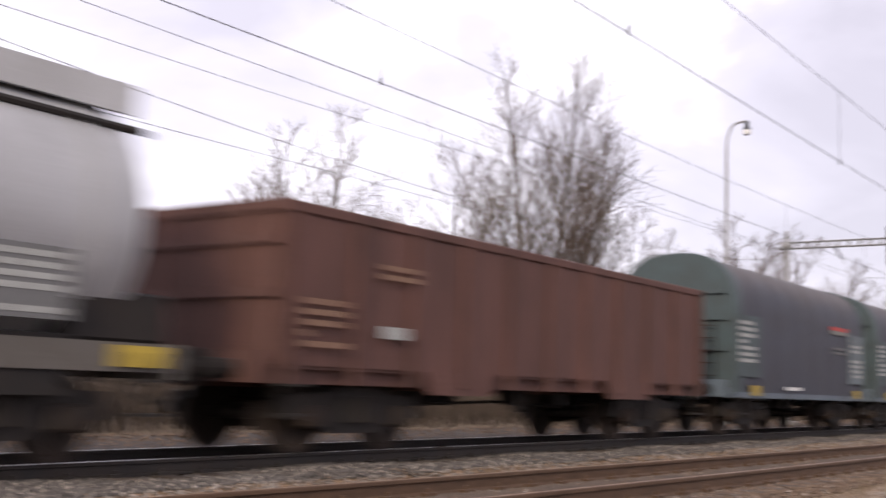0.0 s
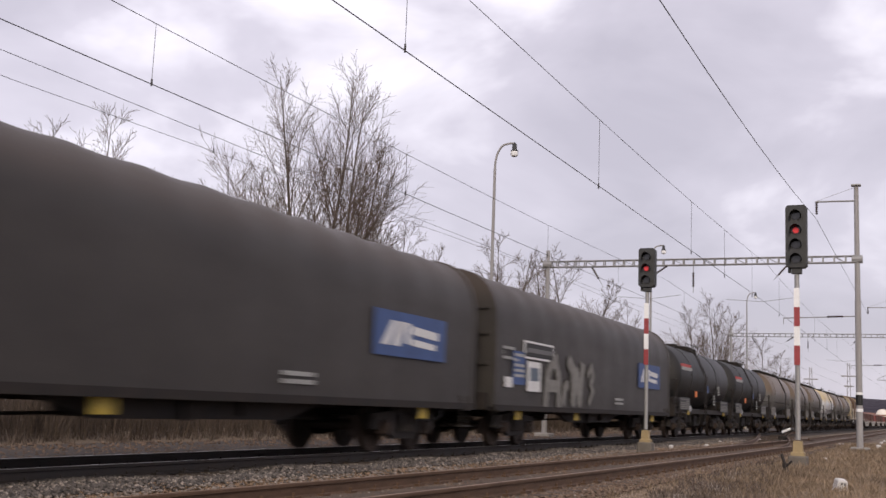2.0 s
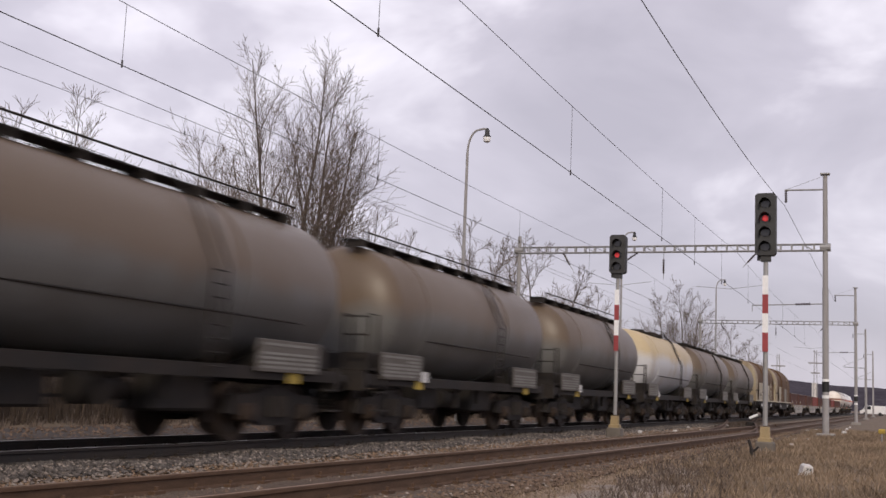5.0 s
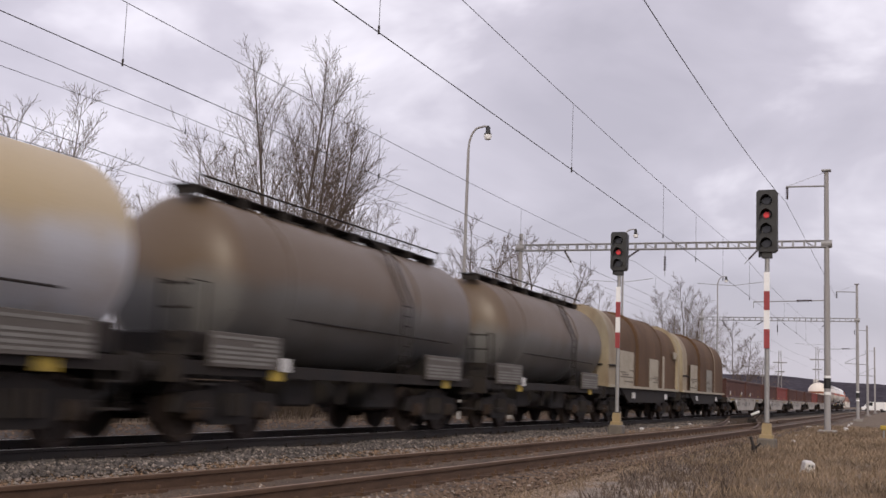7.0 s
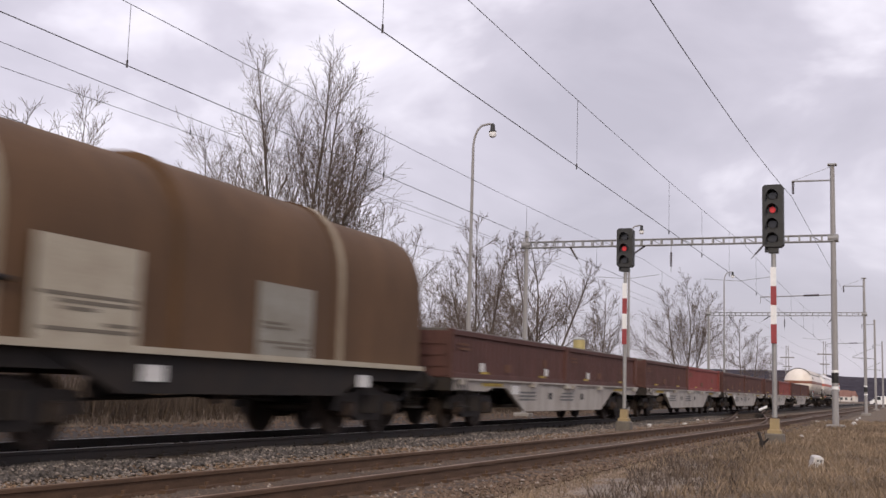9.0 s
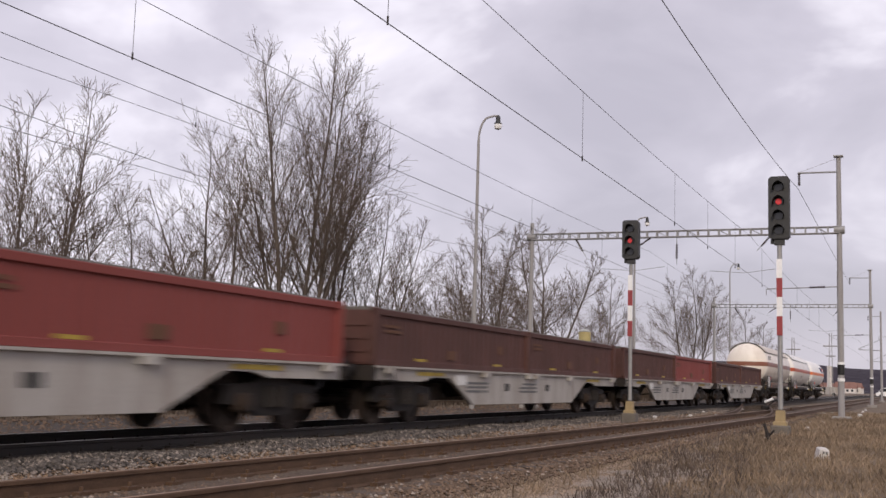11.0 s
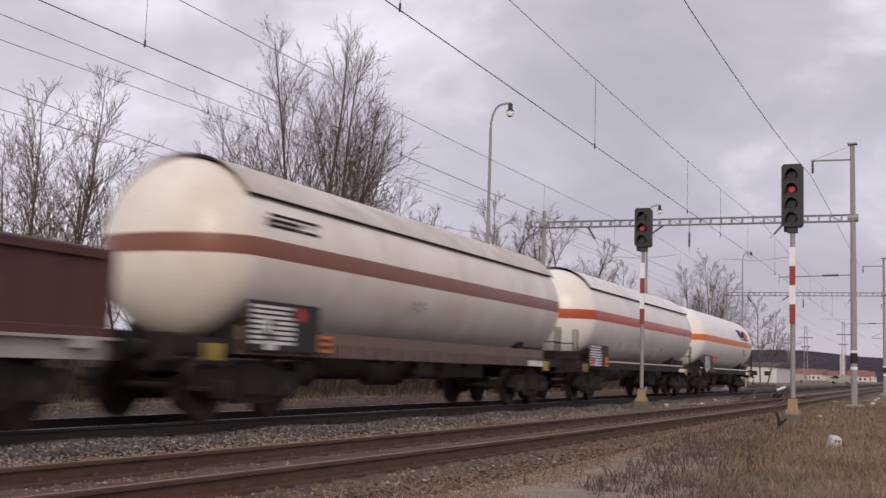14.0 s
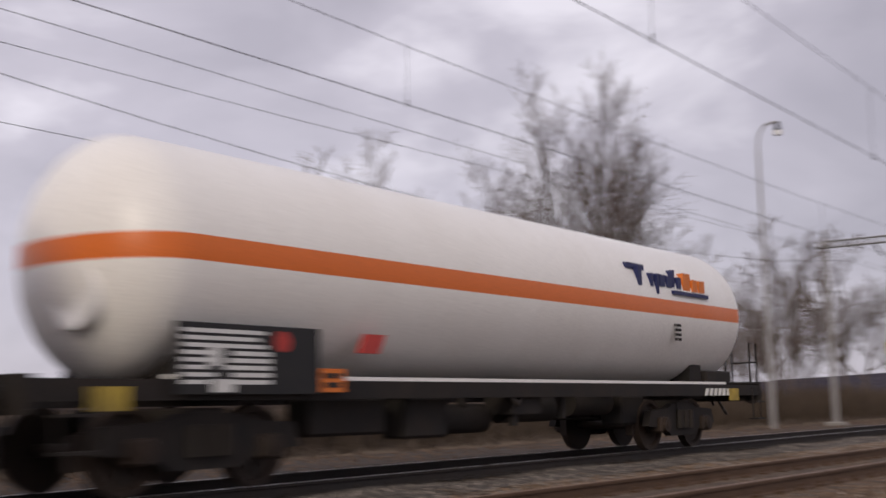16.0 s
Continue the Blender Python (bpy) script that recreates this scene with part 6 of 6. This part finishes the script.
def scrub(name, count, region, height, seed, label):
    """A dense low thicket of bare stems, as one mesh."""
    rng = np.random.default_rng(seed)
    (xa, xb), (ya, yb) = region
    x = xa + (xb - xa) * rng.random(count) ** 1.3
    y = rng.uniform(ya, yb, count)
    patch = np.array([0.55 + 0.45 * noise.noise(Vector((a * 0.16, b * 0.3, 7.0))) for a, b in zip(x, y)])
    h = rng.uniform(height[0], height[1], count) * (0.5 + patch)
    lx, ly = rng.normal(0, 0.32, count) * h, rng.normal(0, 0.32, count) * h
    w = rng.uniform(0.006, 0.014, count) * (1 + x / 60)
    v = np.empty((count, 6, 3))
    for k in range(3):
        c, s = math.cos(2.094 * k), math.sin(2.094 * k)
        v[:, k] = np.stack([x + w * c, y + w * s, np.full(count, -0.35)], 1)
        v[:, 3 + k] = np.stack([x + lx + w * c * 0.3, y + ly + w * s * 0.3, h - 0.2], 1)
    q = np.array([[0, 1, 4, 3], [1, 2, 5, 4], [2, 0, 3, 5]])
    f = (q[None] + 6 * np.arange(count)[:, None, None]).reshape(-1, 4)
    tagged(mesh_part(name, v.reshape(-1, 3).tolist(), f.tolist(), M_SCRUB), label, "scrub", kind="stuff")


scrub("scrub_thicket", 26000, ((8, 130), (18.6, 24.0)), (0.5, 1.7), 5, "dark bare scrub thicket behind the running line")


# ---- far side: buildings, hill, small things ----
def hut(x, y, w, d, h, wall_mat, roof_mat, label, name="hut", windows=(), doors=(), pitch=0.5, z=-0.1):
    """A small building seen from its -x and -y sides."""
    b = thing(name, label, "building", "far buildings", at=pose(x, y, z))
    bm = B()
    box(bm, 0, w, 0, d, -0.3, h)
    part("wall", bm, wall_mat, b)
    bm = B()
    prism_pts = [(-0.35, h), (w + 0.35, h), (w + 0.35, h + 0.12), (w / 2, h + 0.12 + pitch), (-0.35, h + 0.12)]
    prism(bm, prism_pts, -0.35, d + 0.35)
    part("roof", bm, roof_mat, b)
    for side, u, zz, ww, hh in windows:
        bm = B()
        if side == "y":
            box(bm, u, u + ww, -0.06, 0.02, zz, zz + hh)
        else:
            box(bm, -0.06, 0.02, u, u + ww, zz, zz + hh)
        p = part("window", bm, M_WHITEPAINT, b)
        bm = B()
        if side == "y":
            box(bm, u + 0.08, u + ww - 0.08, -0.08, -0.05, zz + 0.08, zz + hh - 0.08)
        else:
            box(bm, -0.08, -0.05, u + 0.08, u + ww - 0.08, zz + 0.08, zz + hh - 0.08)
        part("pane", bm, M_GLASS, p)
    for side, u, ww, hh in doors:
        bm = B()
        if side == "y":
            box(bm, u, u + ww, -0.07, 0.02, 0, hh)
        else:
            box(bm, -0.07, 0.02, u, u + ww, 0, hh)
        part("door", bm, M_DOOR, b)
    return b


hut(118, 17.6, 3.6, 3.3, 2.3, M_PLASTER, M_ROOF, "low cream plastered relay hut with flat brown roof", windows=(("x", 2.4, 1.1, 0.6, 0.7),), doors=(("x", 0.3, 0.8, 1.8), ("x", 1.4, 0.7, 1.8), ("y", 1.2, 0.8, 1.8)), pitch=0.15)
hut(152, 25.8, 16, 9, 3.7, M_WHITEWALL, M_ROOF, "white plastered two-storey depot building", "depot", windows=tuple(("x", 0.8 + 2.0 * i, 1.9, 0.9, 0.9) for i in range(4)) + tuple(("y", 1.5 + 3 * i, 1.9, 0.9, 0.9) for i in range(5)), pitch=0.7)
hut(205, 24.5, 30, 7, 2.9, M_WHITEWALL, M_ROOF, "long white goods shed", "shed", windows=tuple(("x", 1.0 + 2.2 * i, 1.2, 1.2, 1.0) for i in range(3)), pitch=0.8)
hut(112, 19.0, 0.8, 0.9, 1.9, M_WHITEWALL, M_ROOF, "white steel relay cabinet", "relay_cabinet", pitch=0.03)


def hill():
    """A long wooded ridge on the horizon."""
    vs, fs = [], []
    n = 160
    for i in range(n + 1):
        a = radians(-60 + 150 * i / n)
        c, s = math.cos(a), math.sin(a)
        top = 1000 * (0.0185 + 0.006 * max(0.0, min(1.0, math.degrees(a) / 6)) + 0.0012 * noise.noise(Vector((i * 0.35, 0, 0))) + 0.0007 * noise.noise(Vector((i * 1.9, 2, 0))))
        if math.degrees(a) > 12:
            top *= max(0.25, 1 - (math.degrees(a) - 12) / 30)
        for d, z in ((820, -1), (900, top * 0.6), (1000, top), (1400, top * 0.9)):
            vs.append((d * c, d * s, z))
    for i in range(n):
        for j in range(3):
            fs.append((i * 4 + j, (i + 1) * 4 + j, (i + 1) * 4 + j + 1, i * 4 + j + 1))
    tagged(mesh_part("hill", vs, fs, M_HILL, smooth=True), "dark wooded ridge on the horizon", "hill", kind="structure")


hill()


def village():
    rng = random.Random(77)
    for i in range(26):
        x = 690 + rng.uniform(0, 110)
        y = x * (0.04 + 0.055 * rng.random())
        w, d, h = rng.uniform(6, 8), rng.uniform(7, 11), rng.uniform(2.5, 3.8)
        b = thing("house", "distant house with red tiled gable roof", "house", "village houses", at=pose(x, y, -0.3, 0, 0, rng.uniform(-30, 30)))
        bm = B()
        box(bm, 0, w, 0, d, 0, h)
        part("wall", bm, M_WHITEWALL if i % 3 else M_PLASTER, b)
        bm = B()
        a = [(0, -0.5, h), (w / 2, -0.5, h + w * 0.45), (w, -0.5, h)]
        loft(bm, [[(p[0], -0.5, p[2]) for p in a], [(p[0], d + 0.5, p[2]) for p in a]])
        part("roof", bm, M_REDROOF, b)
        for k in range(3):
            bm = B()
            box(bm, -0.05, 0.05, 1.5 + k * 2.6, 2.7 + k * 2.6, 1.2, 2.6)
            part("window", bm, M_GLASS, b)
    t = thing("white_tower", "slim white silo tower beyond the village", "tower", at=pose(660, 43.5, 0))
    bm = B()
    tube(bm, (0, 0, 0), (0, 0, 15.0), 1.3, n=16)
    part("shaft", bm, M_WHITEWALL, t, "", True)


village()


def parked_car(x, y, paint, label, rz=0):
    c = thing("parked_van", label, "van", "parked vehicles", at=pose(x, y, -0.1, 0, 0, rz))
    bm = B()
    prism(bm, [(0, 0.35), (4.6, 0.35), (4.7, 0.9), (4.2, 1.1), (3.5, 1.95), (0.1, 1.95), (0, 1.0)], -0.9, 0.9)
    part("body", bm, paint, c)
    bm = B()
    prism(bm, [(3.5, 1.2), (4.05, 1.2), (3.5, 1.85), (2.6, 1.85), (2.6, 1.2)], -0.91, 0.91)
    part("window", bm, M_GLASS, c)
    for xx in (0.9, 3.7):
        for s in (-1, 1):
            bm = B()
            tube(bm, (xx, s * 0.75, 0.33), (xx, s * 0.93, 0.33), 0.33, n=14)
            part("wheel", bm, M_BLACK, c)


for i, (x, y) in enumerate(((236, 2.2), (262, 15.4), (272, 26.0))):
    parked_car(x, y, M_WHITEPAINT if i % 4 == 0 else M_GREYFRAME, "white parked van far behind the tracks" if i % 4 == 0 else "grey parked van far behind the tracks", 80 + 7 * i)


def far_wagon(x, y, label):
    c = thing("parked_tank", label, "tank", "stored tanks", at=pose(x, y, -0.1))
    bm = B()
    lathe_x(bm, tank_profile(0, 5.0, 0.8, 0.5), 0, 1.5, 20)
    part("shell", bm, M_WHITEPAINT, c, "", True)
    for xx in (0.9, 3.9):
        bm = B()
        box(bm, xx, xx + 0.3, -0.6, 0.6, -0.3, 1.0)
        part("saddle", bm, M_FRAME, c)


far_wagon(150, 33.0, "white stored tank on saddles by the depot")


def platform_edge():
    """The low pale kerb that runs behind the running line."""
    bm = B()
    box(bm, -40, 60, 14.2, 14.5, -0.4, 0.12, 0.02)
    tagged(part("trackside_kerb", bm, M_CONCRETE), "low pale concrete kerb behind the running line", "kerb", kind="structure")


def yellow_box(x, y, z, label):
    c = thing("yellow_cabinet", label, "cabinet", at=pose(x, y, -0.2))
    n = 16
    bm = B()
    loft(bm, [[(k * math.cos(2 * math.pi * i / n), k * math.sin(2 * math.pi * i / n), z + h) for i in range(n)] for k, h in ((0.36, -0.45), (0.4, -0.4), (0.4, 0.3), (0.38, 0.36))])
    part("case", bm, M_DULLYELLOW, c, "", True)
    bm = B()
    tube(bm, (0, 0, -0.2), (0, 0, z - 0.45), 0.07, n=8)
    part("pole", bm, M_MAST, c)
    bm = B()
    loft(bm, [[(k * math.cos(2 * math.pi * i / n), k * math.sin(2 * math.pi * i / n), z + h) for i in range(n)] for k, h in ((0.43, 0.36), (0.43, 0.4), (0.3, 0.5), (0.06, 0.56))])
    part("lid", bm, M_PALE, c, "", True)


yellow_box(72, 20.2, 4.2, "yellow trackside box on a tall pole")


def marker_stone(x, y, label):
    c = thing("marker_stone", label, "marker stone", "marker stones", at=pose(x, y, -0.17, 6, -10, 25))
    bm = B()
    loft(bm, [[(-k, -k, z), (k, -k, z), (k, k, z), (-k, k, z)] for k, z in ((0.09, -0.1), (0.088, 0.0), (0.08, 0.13), (0.055, 0.155))])
    part("stone", bm, M_PLASTIC, c)
    bm = B()
    for k in range(2):
        box(bm, -0.089, -0.083, -0.05 + 0.05 * k, -0.02 + 0.05 * k, 0.07, 0.11)
    part("lettering", bm, M_MUTED, c)


marker_stone(19.5, 1.42, "small white painted marker stone leaning in dry grass")
marker_stone(50.9, 2.15, "pale painted marker stone beside the gantry post")


def stump(x, y):
    c = thing("rusty_stake", "short rusty bent steel stake in the gravel", "stake", at=pose(x, y, -0.28))
    bm = B()
    tube(bm, (0, 0, 0), (0.02, 0.03, 0.26), 0.07, 0.05, 8)
    tube(bm, (0.02, 0.03, 0.24), (0.05, 0.1, 0.45), 0.035, 0.03, 8)
    tube(bm, (0.0, 0.0, 0.2), (-0.02, -0.12, 0.32), 0.03, 0.02, 8)
    part("stake", bm, M_RAILDARK, c)


stump(25.0, 2.9)


def point_lever(x, y, label):
    c = thing("point_lever", label, "point lever", at=pose(x, y, -0.2))
    bm = B()
    box(bm, -0.3, 0.3, -0.2, 0.2, 0, 0.22, 0.03)
    part("base", bm, M_FRAME, c)
    bm = B()
    tube(bm, (0, 0, 0.15), (0.1, -0.45, 0.55), 0.03, n=8)
    part("arm", bm, M_FRAME, c)
    bm = B()
    tube(bm, (-0.02, 0.1, 0.42), (0.02, -0.34, 0.62), 0.07, n=12)
    part("weight", bm, M_WHITEPAINT, c, "white painted lever weight")
    bm = B()
    tube(bm, (-0.35, 0.15, -0.0), (-0.35, 0.15, 0.24), 0.12, 0.1, 10)
    part("lantern", bm, M_FRAME, c)


point_lever(62.5, 7.35, "point lever with white weight between the tracks")


def hydrant(x, y):
    c = thing("yellow_marker_post", "short yellow marker post in the grass", "marker post", at=pose(x, y, -0.25))
    bm = B()
    tube(bm, (0, 0, 0), (0, 0, 0.42), 0.025, n=8)
    part("post", bm, M_GALV, c)
    bm = B()
    box(bm, -0.06, 0.06, -0.11, 0.11, 0.4, 0.56, 0.03)
    part("cap", bm, M_YELLOW, c)


hydrant(40.0, 0.5)


def debris():
    """Pale stones and litter along the tracks."""
    rng = random.Random(88)
    first = None
    for i in range(18):
        x = rng.uniform(24, 75)
        y = rng.choice((rng.uniform(2.6, 4.2), rng.uniform(7.2, 9.0)))
        if first is None:
            bm = B()
            loft(bm, [[(0.1 * k * math.cos(a), 0.07 * k * math.sin(a), z) for a in [math.pi * q / 3 for q in range(6)]] for k, z in ((0.8, -0.05), (1.0, 0.02), (0.6, 0.06))])
            first = tagged(part("pale_stone", bm, M_PLASTIC), "loose pale stone lying by the track", "stone", "pale stones")
            first.location = (x, y, -0.2)
        else:
            copy_thing(first, pose(x, y, -0.2, 0, 0, rng.uniform(0, 360)))


debris()


# ---- what moves ----
def motions():
    times = (0.0, 4.0, 8.0, 12.0, 16.0)
    for ob, s, z in MOVERS:
        walk(ob, [(t, pose(s - V * t, YC, z)) for t in times])
    # all wheelsets roll alike
    step = 1 / FPS
    turn = -math.degrees(V * step / 0.475)
    rows = [(i * step, Matrix.Rotation(radians(turn * i), 4, "Y")) for i in range(int(16 * FPS) + 1)]
    lead = WHEELS[0]
    walk(lead, rows)
    for ob in WHEELS[1:]:
        ob.rotation_mode = "QUATERNION"
        ad = ob.animation_data_create()
        ad.action = lead.animation_data.action
        ad.action_slot = lead.animation_data.action_slot


motions()
